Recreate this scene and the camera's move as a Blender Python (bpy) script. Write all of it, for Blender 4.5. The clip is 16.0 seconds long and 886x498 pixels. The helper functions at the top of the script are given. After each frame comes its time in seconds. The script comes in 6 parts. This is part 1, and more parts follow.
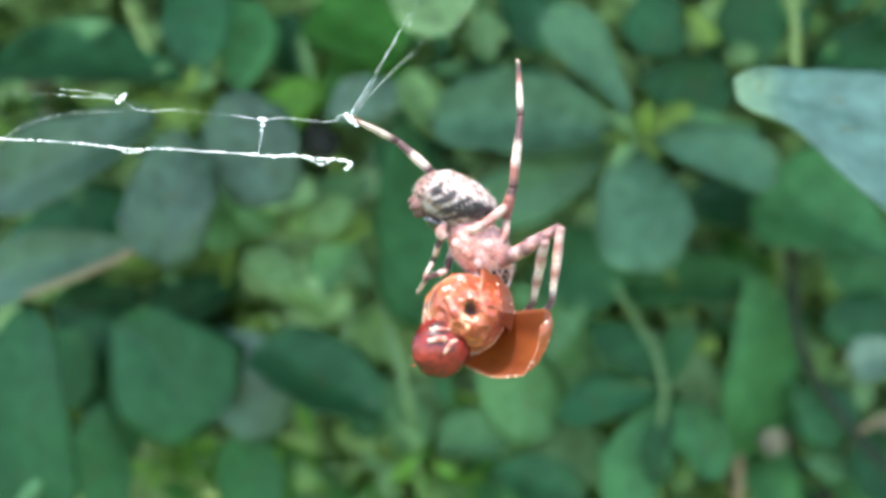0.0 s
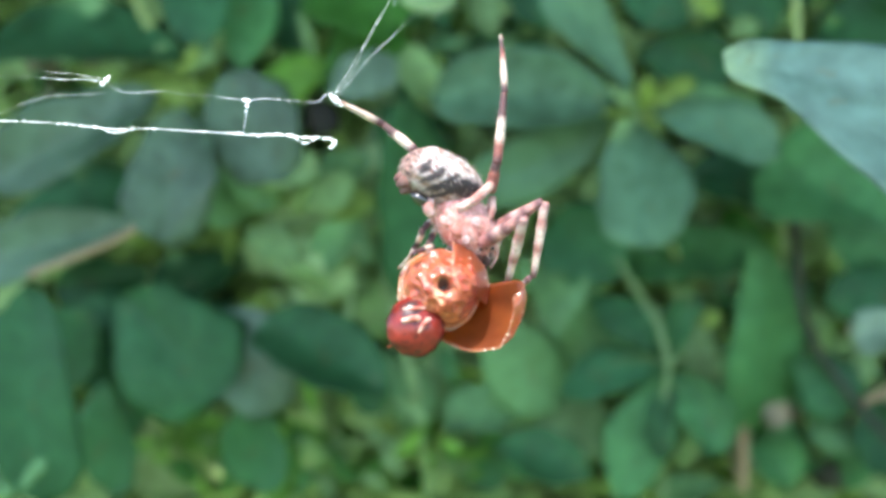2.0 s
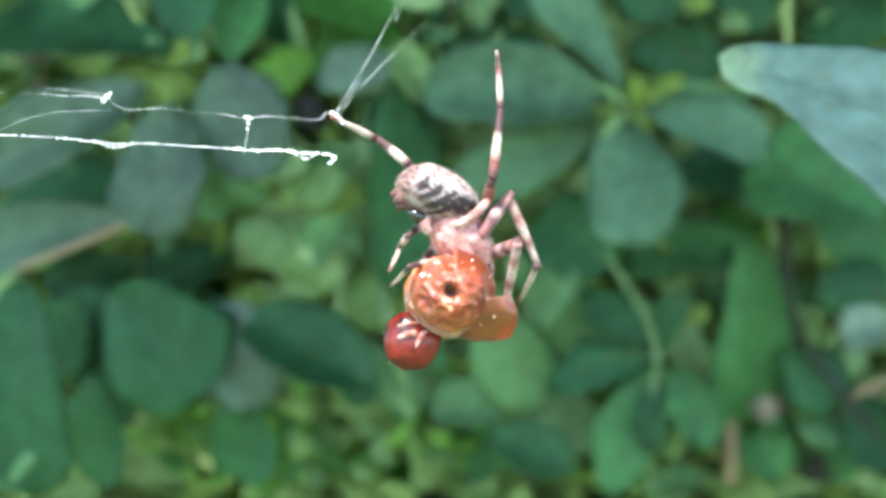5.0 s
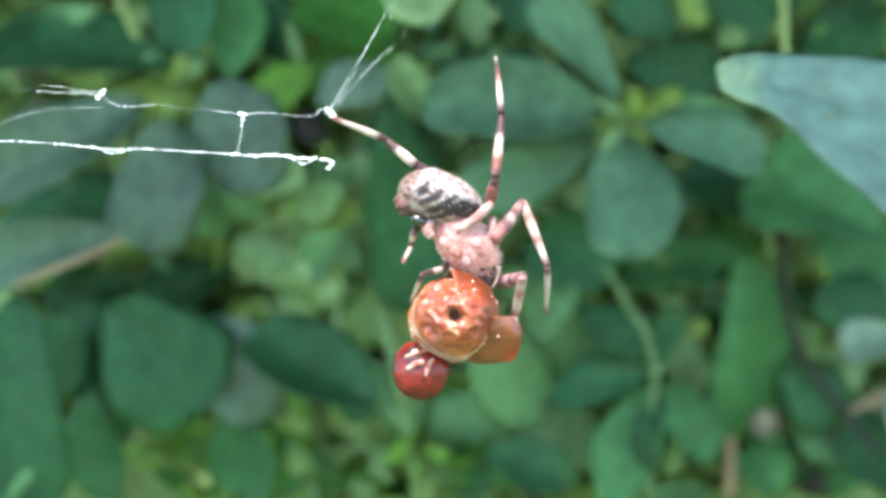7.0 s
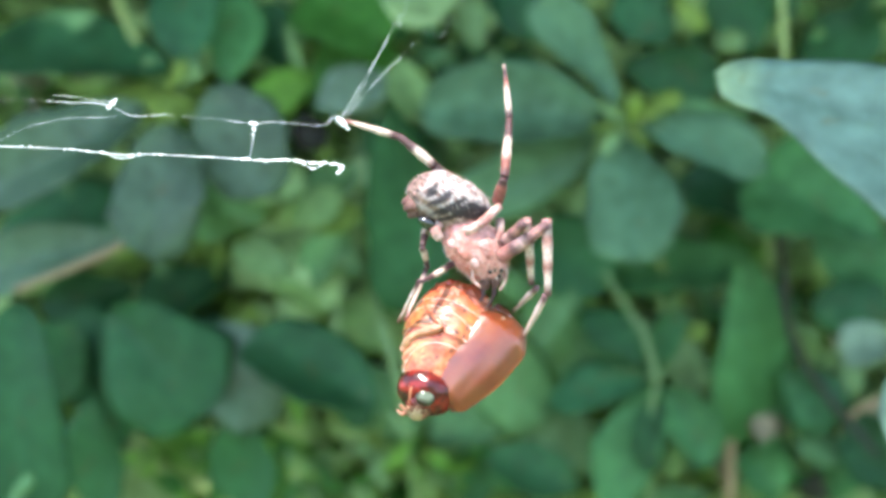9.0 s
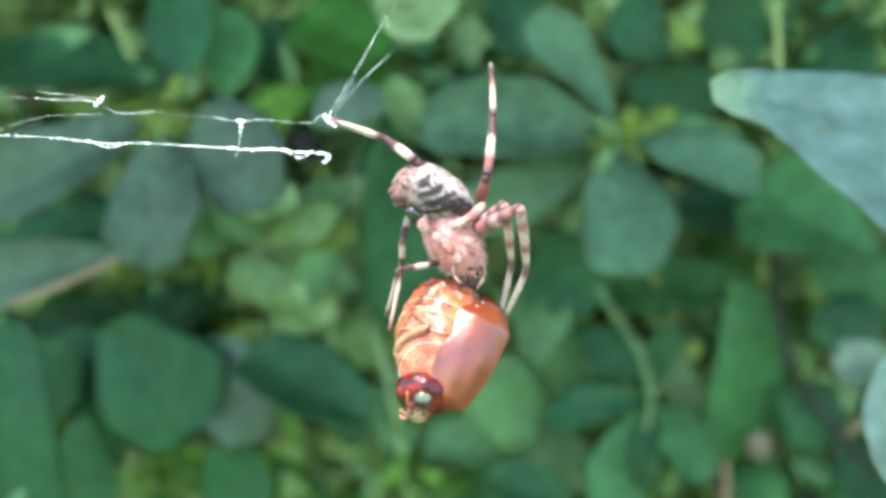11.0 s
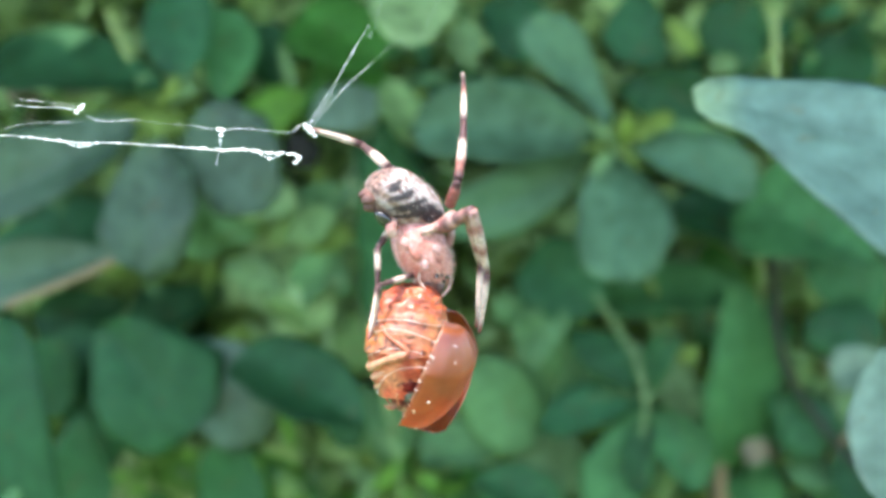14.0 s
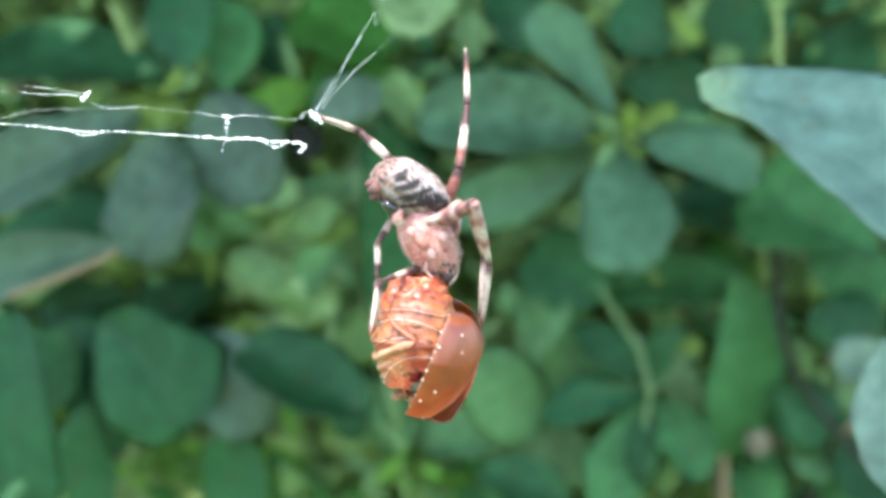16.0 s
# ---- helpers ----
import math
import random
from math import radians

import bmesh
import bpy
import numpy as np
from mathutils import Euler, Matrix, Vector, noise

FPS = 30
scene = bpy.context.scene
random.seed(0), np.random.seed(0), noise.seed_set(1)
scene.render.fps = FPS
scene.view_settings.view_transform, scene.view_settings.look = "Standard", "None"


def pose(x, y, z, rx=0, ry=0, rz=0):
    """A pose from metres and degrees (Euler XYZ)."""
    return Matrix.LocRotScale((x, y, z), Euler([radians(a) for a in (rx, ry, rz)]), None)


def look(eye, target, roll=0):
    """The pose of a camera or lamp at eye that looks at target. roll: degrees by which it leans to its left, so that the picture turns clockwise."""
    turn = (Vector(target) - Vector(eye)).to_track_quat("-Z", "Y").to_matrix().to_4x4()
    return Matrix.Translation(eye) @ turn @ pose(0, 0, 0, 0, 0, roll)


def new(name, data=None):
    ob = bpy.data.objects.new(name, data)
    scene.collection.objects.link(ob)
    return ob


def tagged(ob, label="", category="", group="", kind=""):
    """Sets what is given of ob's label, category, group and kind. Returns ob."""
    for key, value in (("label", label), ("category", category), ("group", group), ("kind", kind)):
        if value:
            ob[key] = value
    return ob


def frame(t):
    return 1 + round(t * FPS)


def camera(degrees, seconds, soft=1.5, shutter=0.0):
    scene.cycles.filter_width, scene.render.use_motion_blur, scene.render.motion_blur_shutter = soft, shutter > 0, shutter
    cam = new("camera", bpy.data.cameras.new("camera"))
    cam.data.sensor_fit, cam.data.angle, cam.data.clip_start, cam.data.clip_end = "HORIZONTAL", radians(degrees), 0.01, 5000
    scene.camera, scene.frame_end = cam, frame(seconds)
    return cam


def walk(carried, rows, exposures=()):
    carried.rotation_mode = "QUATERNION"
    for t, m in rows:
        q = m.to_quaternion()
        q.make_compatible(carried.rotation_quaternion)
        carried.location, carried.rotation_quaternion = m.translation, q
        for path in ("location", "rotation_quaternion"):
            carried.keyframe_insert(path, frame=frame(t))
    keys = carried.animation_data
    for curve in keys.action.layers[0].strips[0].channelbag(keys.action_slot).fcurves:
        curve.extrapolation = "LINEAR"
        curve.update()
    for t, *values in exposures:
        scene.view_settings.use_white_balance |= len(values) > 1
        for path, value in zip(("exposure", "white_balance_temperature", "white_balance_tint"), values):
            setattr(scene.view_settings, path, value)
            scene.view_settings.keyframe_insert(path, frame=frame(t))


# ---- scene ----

cam = camera(26, 16.0, soft=3.4)
cam.data.dof.use_dof = True
cam.data.dof.focus_distance = 0.212
cam.data.dof.aperture_fstop = 21.0
PATH = [
    (0, look((0, 0, 0.6), (0, 1, 0.6), 0.203)),
    (0.5, look((0.00109, 0, 0.59924), (-0.00614, 0.99997, 0.60156), 0.178)),
    (1, look((0.00308, 0, 0.59987), (-0.00917, 0.99992, 0.59869), 0.043)),
    (1.5, look((0.00293, 0, 0.60054), (-0.00651, 0.99989, 0.58926), -0.141)),
    (2, look((0.00197, 0, 0.6011), (-0.00446, 0.99986, 0.58566), -0.241)),
    (2.5, look((0.00056, 0, 0.60172), (-0.00402, 0.99984, 0.58445), -0.114)),
    (3, look((0.00134, 0, 0.60247), (-0.00309, 0.99981, 0.58349), -0.094)),
    (5.5, look((0.00326, 0, 0.6072), (-0.00062, 0.99939, 0.57255), 0.034)),
    (6, look((0.00334, 0, 0.60502), (-0.00116, 0.99977, 0.58427), -0.257)),
    (6.5, look((0.00312, 0, 0.60555), (-0.00088, 0.99976, 0.58394), -0.269)),
    (7, look((0.002, 0, 0.60553), (0.00194, 0.99976, 0.58341), -0.149)),
    (7.5, look((0.00212, 0, 0.60562), (0.00343, 0.99978, 0.58448), -0.238)),
    (8, look((0.00122, 0, 0.60445), (0.00133, 0.99981, 0.58496), -0.228)),
    (8.5, look((0.00021, 0, 0.60402), (0.00391, 0.99984, 0.58645), -0.306)),
    (11, look((-0.00105, 0, 0.59796), (0.00944, 0.99991, 0.60635), -0.239)),
    (11.5, look((-0.00227, 0, 0.59675), (0.00891, 0.99985, 0.6103), 0.082)),
    (12, look((-0.00072, 0, 0.59674), (0.00929, 0.99986, 0.61038), 0.393)),
    (12.5, look((0.00021, 0, 0.59811), (0.00867, 0.99988, 0.6113), 0.376)),
    (13, look((0.00014, 0, 0.59739), (0.0076, 0.9999, 0.60959), 0.320)),
    (13.5, look((0.00039, 0, 0.59834), (0.00764, 0.99992, 0.60848), 0.297)),
    (14, look((0.00238, 0, 0.59901), (0.00597, 0.99997, 0.60646), 0.210)),
    (14.5, look((0.00175, 0, 0.59841), (0.00477, 0.99995, 0.60821), 0.146)),
    (15, look((0.00237, 0, 0.59769), (0.00543, 0.99994, 0.60822), 0.089)),
    (15.5, look((0.00189, 0, 0.59733), (0.00426, 0.99994, 0.60773), 0.092)),
    (16, look((0.00158, 0, 0.59811), (0.00555, 0.99998, 0.6034), 0.187)),
]
walk(cam, PATH, exposures=[(0.0, 2.41), (16.0, 2.41)])

# ---- light: high sun behind the camera, open sky ----
SUN_ELEVATION, SUN_AZIMUTH = radians(66), radians(205)
world = bpy.data.worlds.new("sky")
scene.world = world
world.use_nodes = True
sky = world.node_tree.nodes.new("ShaderNodeTexSky")
sky.sky_type, sky.sun_disc = "NISHITA", False
sky.sun_elevation, sky.sun_rotation = SUN_ELEVATION, SUN_AZIMUTH
back = world.node_tree.nodes["Background"]
back.inputs["Strength"].default_value = 0.15
world.node_tree.links.new(sky.outputs["Color"], back.inputs["Color"])
sun = new("sun", bpy.data.lights.new("sun", "SUN"))
sun.data.energy, sun.data.angle, sun.data.color = 2.0, radians(0.6), (1.0, 0.95, 0.88)
SUN_WAY = Vector((math.sin(SUN_AZIMUTH) * math.cos(SUN_ELEVATION), math.cos(SUN_AZIMUTH) * math.cos(SUN_ELEVATION), math.sin(SUN_ELEVATION)))
sun.matrix_world = look(SUN_WAY * 5, (0, 0, 0))


# ---- materials ----
def nodes_of(name, roughness=0.5, specular=0.5):
    m = bpy.data.materials.new(name)
    m.use_nodes = True
    n, l = m.node_tree.nodes, m.node_tree.links
    b = n["Principled BSDF"]
    b.inputs["Roughness"].default_value = roughness
    b.inputs["Specular IOR Level"].default_value = specular
    return m, n, l, b


def math_node(n, l, op, a, b=None, clamp=False):
    k = n.new("ShaderNodeMath")
    k.operation, k.use_clamp = op, clamp
    for i, v in enumerate((a, b)):
        if v is None:
            continue
        if isinstance(v, (int, float)):
            k.inputs[i].default_value = v
        else:
            l.new(v, k.inputs[i])
    return k.outputs[0]


def noise_node(n, l, scale, vector, detail=3.0):
    k = n.new("ShaderNodeTexNoise")
    k.inputs["Scale"].default_value, k.inputs["Detail"].default_value = scale, detail
    if vector is not None:
        l.new(vector, k.inputs["Vector"])
    return k.outputs["Fac"]


def mix_node(n, l, fac, a, b, blend="MIX"):
    k = n.new("ShaderNodeMix")
    k.data_type, k.blend_type = "RGBA", blend
    for i, v in ((0, fac), (6, a), (7, b)):
        if isinstance(v, (int, float)):
            k.inputs[i].default_value = v
        elif isinstance(v, tuple):
            k.inputs[i].default_value = (*v, 1)
        else:
            l.new(v, k.inputs[i])
    return k.outputs[2]


def leaf_material(name, base, vein, gloss=0.5, single=True, shine=0.16, tip=None):
    """A leaf's skin: midrib and side veins in the blade's own space, mottling at two sizes, some light through the blade."""
    m, n, l, b = nodes_of(name, gloss, shine)
    tc = n.new("ShaderNodeTexCoord")
    info = n.new("ShaderNodeObjectInfo" if single else "ShaderNodeNewGeometry")
    rnd = info.outputs["Random"] if single else info.outputs["Random Per Island"]
    big = noise_node(n, l, 160, tc.outputs["Object"], 4)
    fine = noise_node(n, l, 1500, tc.outputs["Object"], 2)
    wide = noise_node(n, l, 55, tc.outputs["Object"], 2)
    patch = noise_node(n, l, 330, tc.outputs["Object"], 5)
    tone = math_node(n, l, "ADD", math_node(n, l, "ADD", math_node(n, l, "MULTIPLY", math_node(n, l, "ADD", big, patch), 0.75), math_node(n, l, "MULTIPLY", wide, 0.7)), math_node(n, l, "MULTIPLY", rnd, 0.4 if single else 0.9))
    dark = tuple(c * (0.4 if single else 0.45) for c in base)
    lite = tuple(min(1, c * (1.55 if single else 1.6) + 0.015) for c in base)
    colour = mix_node(n, l, math_node(n, l, "SUBTRACT", tone, 0.85 if single else 1.05, True), dark, lite)
    height = math_node(n, l, "MULTIPLY", fine, 0.4)
    if single:
        sep = n.new("ShaderNodeSeparateXYZ")
        l.new(tc.outputs["Object"], sep.inputs[0])
        away = math_node(n, l, "ABSOLUTE", sep.outputs["Y"])
        rib = math_node(n, l, "SUBTRACT", 1.0, math_node(n, l, "MULTIPLY", away, 2600.0), True)
        slant = math_node(n, l, "SUBTRACT", sep.outputs["X"], math_node(n, l, "MULTIPLY", away, 0.8))
        comb = math_node(n, l, "SINE", math_node(n, l, "MULTIPLY", slant, 2400.0))
        side = math_node(n, l, "MULTIPLY", math_node(n, l, "SUBTRACT", comb, 0.82, True), 1.6)
        veins = math_node(n, l, "MAXIMUM", math_node(n, l, "MULTIPLY", rib, 0.4), math_node(n, l, "MULTIPLY", side, 0.35))
        colour = mix_node(n, l, veins, colour, vein)
        height = math_node(n, l, "SUBTRACT", height, veins)
        if tip:
            end = math_node(n, l, "SUBTRACT", 1.15, math_node(n, l, "MULTIPLY", sep.outputs["X"], 150.0), True)
            colour = mix_node(n, l, math_node(n, l, "MULTIPLY", end, math_node(n, l, "MULTIPLY", patch, 1.5), True), colour, tip)
            specks = math_node(n, l, "MULTIPLY", math_node(n, l, "SUBTRACT", noise_node(n, l, 700, tc.outputs["Object"], 3), 0.62, True), 5.0, True)
            colour = mix_node(n, l, specks, colour, tuple(v * 1.6 for v in base))
        spots = math_node(n, l, "GREATER_THAN", noise_node(n, l, 420, tc.outputs["Object"], 1), 0.73)
        colour = mix_node(n, l, math_node(n, l, "MULTIPLY", spots, 0.35), colour, (0.16, 0.12, 0.05))
    l.new(colour, b.inputs["Base Color"])
    bump = n.new("ShaderNodeBump")
    bump.inputs["Strength"].default_value, bump.inputs["Distance"].default_value = 0.25, 0.0004
    l.new(height, bump.inputs["Height"])
    l.new(bump.outputs[0], b.inputs["Normal"])
    l.new(math_node(n, l, "ADD", math_node(n, l, "MULTIPLY", wide, 0.7), gloss - 0.32, True), b.inputs["Roughness"])
    swell = n.new("ShaderNodeBump")
    swell.inputs["Strength"].default_value, swell.inputs["Distance"].default_value = 0.5, 0.0012
    l.new(big, swell.inputs["Height"])
    l.new(swell.outputs[0], bump.inputs["Normal"])
    glow = n.new("ShaderNodeBsdfTranslucent")
    l.new(mix_node(n, l, 0.6, colour, (0.25, 0.5, 0.04)), glow.inputs["Color"])
    mix = n.new("ShaderNodeMixShader")
    mix.inputs[0].default_value = 0.16
    l.new(b.outputs[0], mix.inputs[1])
    l.new(glow.outputs[0], mix.inputs[2])
    l.new(mix.outputs[0], n["Material Output"].inputs[0])
    return m


LEAF = {
    "mid": leaf_material("leaf_green", (0.060, 0.196, 0.064), (0.07, 0.17, 0.09)),
    "grey": leaf_material("leaf_grey_green", (0.085, 0.180, 0.098), (0.07, 0.20, 0.13)),
    # greens darkened stepwise: shade on leaves and in gaps put into the colour
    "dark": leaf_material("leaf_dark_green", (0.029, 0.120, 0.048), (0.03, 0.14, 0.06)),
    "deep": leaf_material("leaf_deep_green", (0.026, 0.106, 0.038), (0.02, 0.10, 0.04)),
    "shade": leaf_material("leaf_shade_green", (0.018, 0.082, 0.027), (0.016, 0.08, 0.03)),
    "soft": leaf_material("leaf_soft_green", (0.105, 0.235, 0.092), (0.12, 0.26, 0.1)),
    "dead": leaf_material("leaf_dark_brown", (0.022, 0.020, 0.017), (0.04, 0.035, 0.03)),
    "dusty": leaf_material("leaf_dusty_green", (0.074, 0.138, 0.082), (0.08, 0.15, 0.1), 0.45, shine=0.3),
    "light": leaf_material("leaf_light_green", (0.19, 0.33, 0.13), (0.18, 0.32, 0.13)),
    "bright": leaf_material("leaf_fresh_green", (0.058, 0.205, 0.032), (0.06, 0.2, 0.04)),
    "lime": leaf_material("leaf_lime_green", (0.12, 0.28, 0.035), (0.18, 0.33, 0.06)),
    "yellow": leaf_material("leaf_yellow_green", (0.17, 0.27, 0.05), (0.24, 0.32, 0.08)),
    "dry": leaf_material("leaf_dry_tan", (0.22, 0.19, 0.13), (0.26, 0.22, 0.15)),
    "pale": leaf_material("leaf_pale_green", (0.34, 0.52, 0.22), (0.42, 0.56, 0.3)),
    "broad": leaf_material("leaf_broad_blue_green", (0.165, 0.255, 0.18), (0.21, 0.31, 0.22), 0.36, shine=0.35),
    "broad_tip": leaf_material("leaf_broad_pale_tip", (0.132, 0.226, 0.182), (0.18, 0.28, 0.2), 0.36, shine=0.35, tip=(0.36, 0.50, 0.27)),
}
INNER_LEAF = leaf_material("inner_foliage", (0.26, 0.38, 0.14), (0.05, 0.1, 0.05), single=False)
FAR_LEAF = leaf_material("far_foliage", (0.22, 0.36, 0.13), (0.05, 0.1, 0.05), single=False)


def plain(name, base, roughness=0.5, scale=900, spread=0.35, relief=0.3, coat=0.0, through_light=0.0):
    """A mottled surface of one colour with fine relief."""
    m, n, l, b = nodes_of(name, roughness)
    tc = n.new("ShaderNodeTexCoord")
    a = noise_node(n, l, scale, tc.outputs["Object"], 4)
    c = noise_node(n, l, scale * 6, tc.outputs["Object"], 2)
    fac = math_node(n, l, "ADD", math_node(n, l, "MULTIPLY", a, 0.7), math_node(n, l, "MULTIPLY", c, 0.3))
    l.new(mix_node(n, l, fac, tuple(v * (1 - spread) for v in base), tuple(min(1, v * (1 + spread)) for v in base)), b.inputs["Base Color"])
    bump = n.new("ShaderNodeBump")
    bump.inputs["Strength"].default_value, bump.inputs["Distance"].default_value = relief, 0.0002
    l.new(fac, bump.inputs["Height"])
    l.new(bump.outputs[0], b.inputs["Normal"])
    b.inputs["Coat Weight"].default_value = coat
    b.inputs["Coat Roughness"].default_value = 0.12
    b.inputs["Transmission Weight"].default_value = through_light
    return m


def tinted(name, roughness=0.6, coat=0.0, scale=2500, relief=0.35, sub=0.0):
    """Takes its colour from the mesh's own markings, with fine mottling and relief."""
    m, n, l, b = nodes_of(name, roughness)
    at = n.new("ShaderNodeAttribute")
    at.attribute_name = "tint"
    tc = n.new("ShaderNodeTexCoord")
    a = noise_node(n, l, scale, tc.outputs["Object"], 4)
    k = math_node(n, l, "ADD", math_node(n, l, "MULTIPLY", a, 1.5), 0.25)
    l.new(mix_node(n, l, 1.0, at.outputs["Color"], k, "MULTIPLY"), b.inputs["Base Color"])
    bump = n.new("ShaderNodeBump")
    bump.inputs["Strength"].default_value, bump.inputs["Distance"].default_value = relief, 0.0003
    l.new(a, bump.inputs["Height"])
    l.new(bump.outputs[0], b.inputs["Normal"])
    b.inputs["Coat Weight"].default_value, b.inputs["Coat Roughness"].default_value = coat, 0.1
    b.inputs["Subsurface Weight"].default_value, b.inputs["Subsurface Scale"].default_value = sub, 0.0006
    return m


SKIN = tinted("spider_skin", 0.6, relief=0.6, sub=0.15)
SHELL = tinted("beetle_shell", 0.42, coat=0.25, scale=2200, relief=0.35, sub=0.2)
HEAD_SHELL = tinted("beetle_head_shell", 0.5, coat=0.6, scale=900, relief=0.2)
HEAD_SHELL.node_tree.nodes["Principled BSDF"].inputs["Coat Roughness"].default_value = 0.21
HEAD_SHELL.node_tree.nodes["Principled BSDF"].inputs["Coat IOR"].default_value = 1.5
HEAD_SHELL.node_tree.nodes["Principled BSDF"].inputs["Specular IOR Level"].default_value = 0.1
WING = tinted("wing_case_shell", 0.34, coat=1.0, scale=520, relief=0.7)
WING.node_tree.nodes["Principled BSDF"].inputs["Coat Roughness"].default_value = 0.28
WING.node_tree.nodes["Principled BSDF"].inputs["Coat IOR"].default_value = 1.9
WING.node_tree.nodes["Principled BSDF"].inputs["Specular IOR Level"].default_value = 0.9
WING.node_tree.nodes["Principled BSDF"].inputs["Sheen Weight"].default_value = 0.25
WING.node_tree.nodes["Principled BSDF"].inputs["Sheen Roughness"].default_value = 0.35
WING.node_tree.nodes["Principled BSDF"].inputs["Sheen Tint"].default_value = (1.0, 0.86, 0.86, 1)
wn, wl = WING.node_tree.nodes, WING.node_tree.links
glow, clear, mix_a, mix_b = wn.new("ShaderNodeBsdfTranslucent"), wn.new("ShaderNodeBsdfTransparent"), wn.new("ShaderNodeMixShader"), wn.new("ShaderNodeMixShader")
clear.inputs["Color"].default_value = (0.92, 0.42, 0.11, 1)
mix_a.inputs[0].default_value, mix_b.inputs[0].default_value = 0.32, 0.38
wl.new(mix_node(wn, wl, noise_node(wn, wl, 420, wn["Texture Coordinate"].outputs["Object"], 4), (0.40, 0.085, 0.02), (0.78, 0.29, 0.07)), glow.inputs["Color"])
wl.new(wn["Principled BSDF"].outputs[0], mix_a.inputs[1])
wl.new(glow.outputs[0], mix_a.inputs[2])
wl.new(mix_a.outputs[0], mix_b.inputs[1])
wl.new(clear.outputs[0], mix_b.inputs[2])
wl.new(mix_b.outputs[0], wn["Material Output"].inputs[0])
BLACK_GLOSS = plain("black_gloss", (0.012, 0.01, 0.01), 0.12, coat=1.0)
SILK = plain("spider_silk", (0.86, 0.9, 0.9), 0.35, 2000, 0.1)
SILK_WRAP = plain("silk_wrapping", (0.85, 0.72, 0.62), 0.35, 2000, 0.15)
TAN = plain("dry_twig", (0.30, 0.22, 0.13), 0.7, 500)
BROWN = plain("dark_bark", (0.020, 0.018, 0.013), 0.8, 500)
STEM = {"lime": plain("stem_yellow_green", (0.22, 0.30, 0.09), 0.5, 400), "light": plain("stem_pale_green", (0.17, 0.28, 0.11), 0.5, 400), "tan": TAN, "brown": BROWN}
# unseen ground, its green lightened to throw sunlight back up at the leaves
SOIL = plain("bounce_turf", (0.12, 0.17, 0.06), 0.95, 30, 0.6, 0.6)


# ---- makers ----
def part(name, bm, material, parent=None, label="", at=None):
    me = bpy.data.meshes.new(name)
    bm.to_mesh(me)
    bm.free()
    for p in me.polygons:
        p.use_smooth = True
    me.materials.append(material)
    ob = new(name, me)
    ob.parent = parent
    if at is not None:
        ob.matrix_basis = at
    return tagged(ob, label)


def thing(name, at, label, category, group="", kind=""):
    ob = new(name)
    ob.empty_display_size = 0.005
    ob.location = at
    return tagged(ob, label, category, group, kind)


def tube(bm, points, radii, sides=8, tint=None, closed=True):
    """A round, tapering limb through the points; tint(s) gives its markings, s from 0 to 1 along it."""
    pts = [Vector(p) for p in points]
    layer = bm.verts.layers.float_color.get("tint") or bm.verts.layers.float_color.new("tint")
    far = [0.0]
    for a, b in zip(pts, pts[1:]):
        far.append(far[-1] + (b - a).length)
    rings, side = [], None
    for i, p in enumerate(pts):
        ahead = (pts[min(i + 1, len(pts) - 1)] - pts[max(i - 1, 0)]).normalized()
        if side is None:
            side = ahead.orthogonal().normalized()
        side = (side - ahead * side.dot(ahead)).normalized()
        up = ahead.cross(side)
        r = radii[i] if isinstance(radii, (list, tuple)) else radii
        ring = []
        for k in range(sides):
            a = 2 * math.pi * k / sides
            v = bm.verts.new(p + (side * math.cos(a) + up * math.sin(a)) * r)
            v[layer] = (*(tint(far[i] / far[-1]) if tint else (0.5, 0.5, 0.5)), 1)
            ring.append(v)
        rings.append(ring)
    for a, b in zip(rings, rings[1:]):
        for k in range(sides):
            bm.faces.new((a[k], a[(k + 1) % sides], b[(k + 1) % sides], b[k]))
    if closed:
        bm.faces.new(rings[0][::-1])
        bm.faces.new(rings[-1])
    return bm


def smooth_path(points, steps=6):
    """A rounded line through the points."""
    p = [Vector(q) for q in points]
    p = [2 * p[0] - p[1], *p, 2 * p[-1] - p[-2]]
    out = []
    for a, b, c, d in zip(p, p[1:], p[2:], p[3:]):
        for i in range(steps):
            t = i / steps
            out.append(0.5 * ((2 * b) + (c - a) * t + (2 * a - 5 * b + 4 * c - d) * t * t + (3 * b - a - 3 * c + d) * t**3))
    return out + [p[-2]]


def blob(bm, centre, size, turn=None, tint=None, rough=0.0, u=28, v=18, shape=None):
    """A rounded body; shape(p) bends the unit ball's points, tint(p) gives its markings."""
    layer = bm.verts.layers.float_color.get("tint") or bm.verts.layers.float_color.new("tint")
    made = bmesh.ops.create_uvsphere(bm, u_segments=u, v_segments=v, radius=1.0)["verts"]
    m = Matrix.Translation(centre) @ (turn or Matrix.Identity(4)) @ Matrix.Diagonal((*size, 1))
    for w in made:
        q = w.co.copy()
        w[layer] = (*(tint(q) if tint else (0.5, 0.5, 0.5)), 1)
        if shape:
            q = shape(q)
        if rough:
            q *= 1 + rough * noise.noise(q * 4 + Vector(centre) * 900)
        w.co = m @ q
    return bm


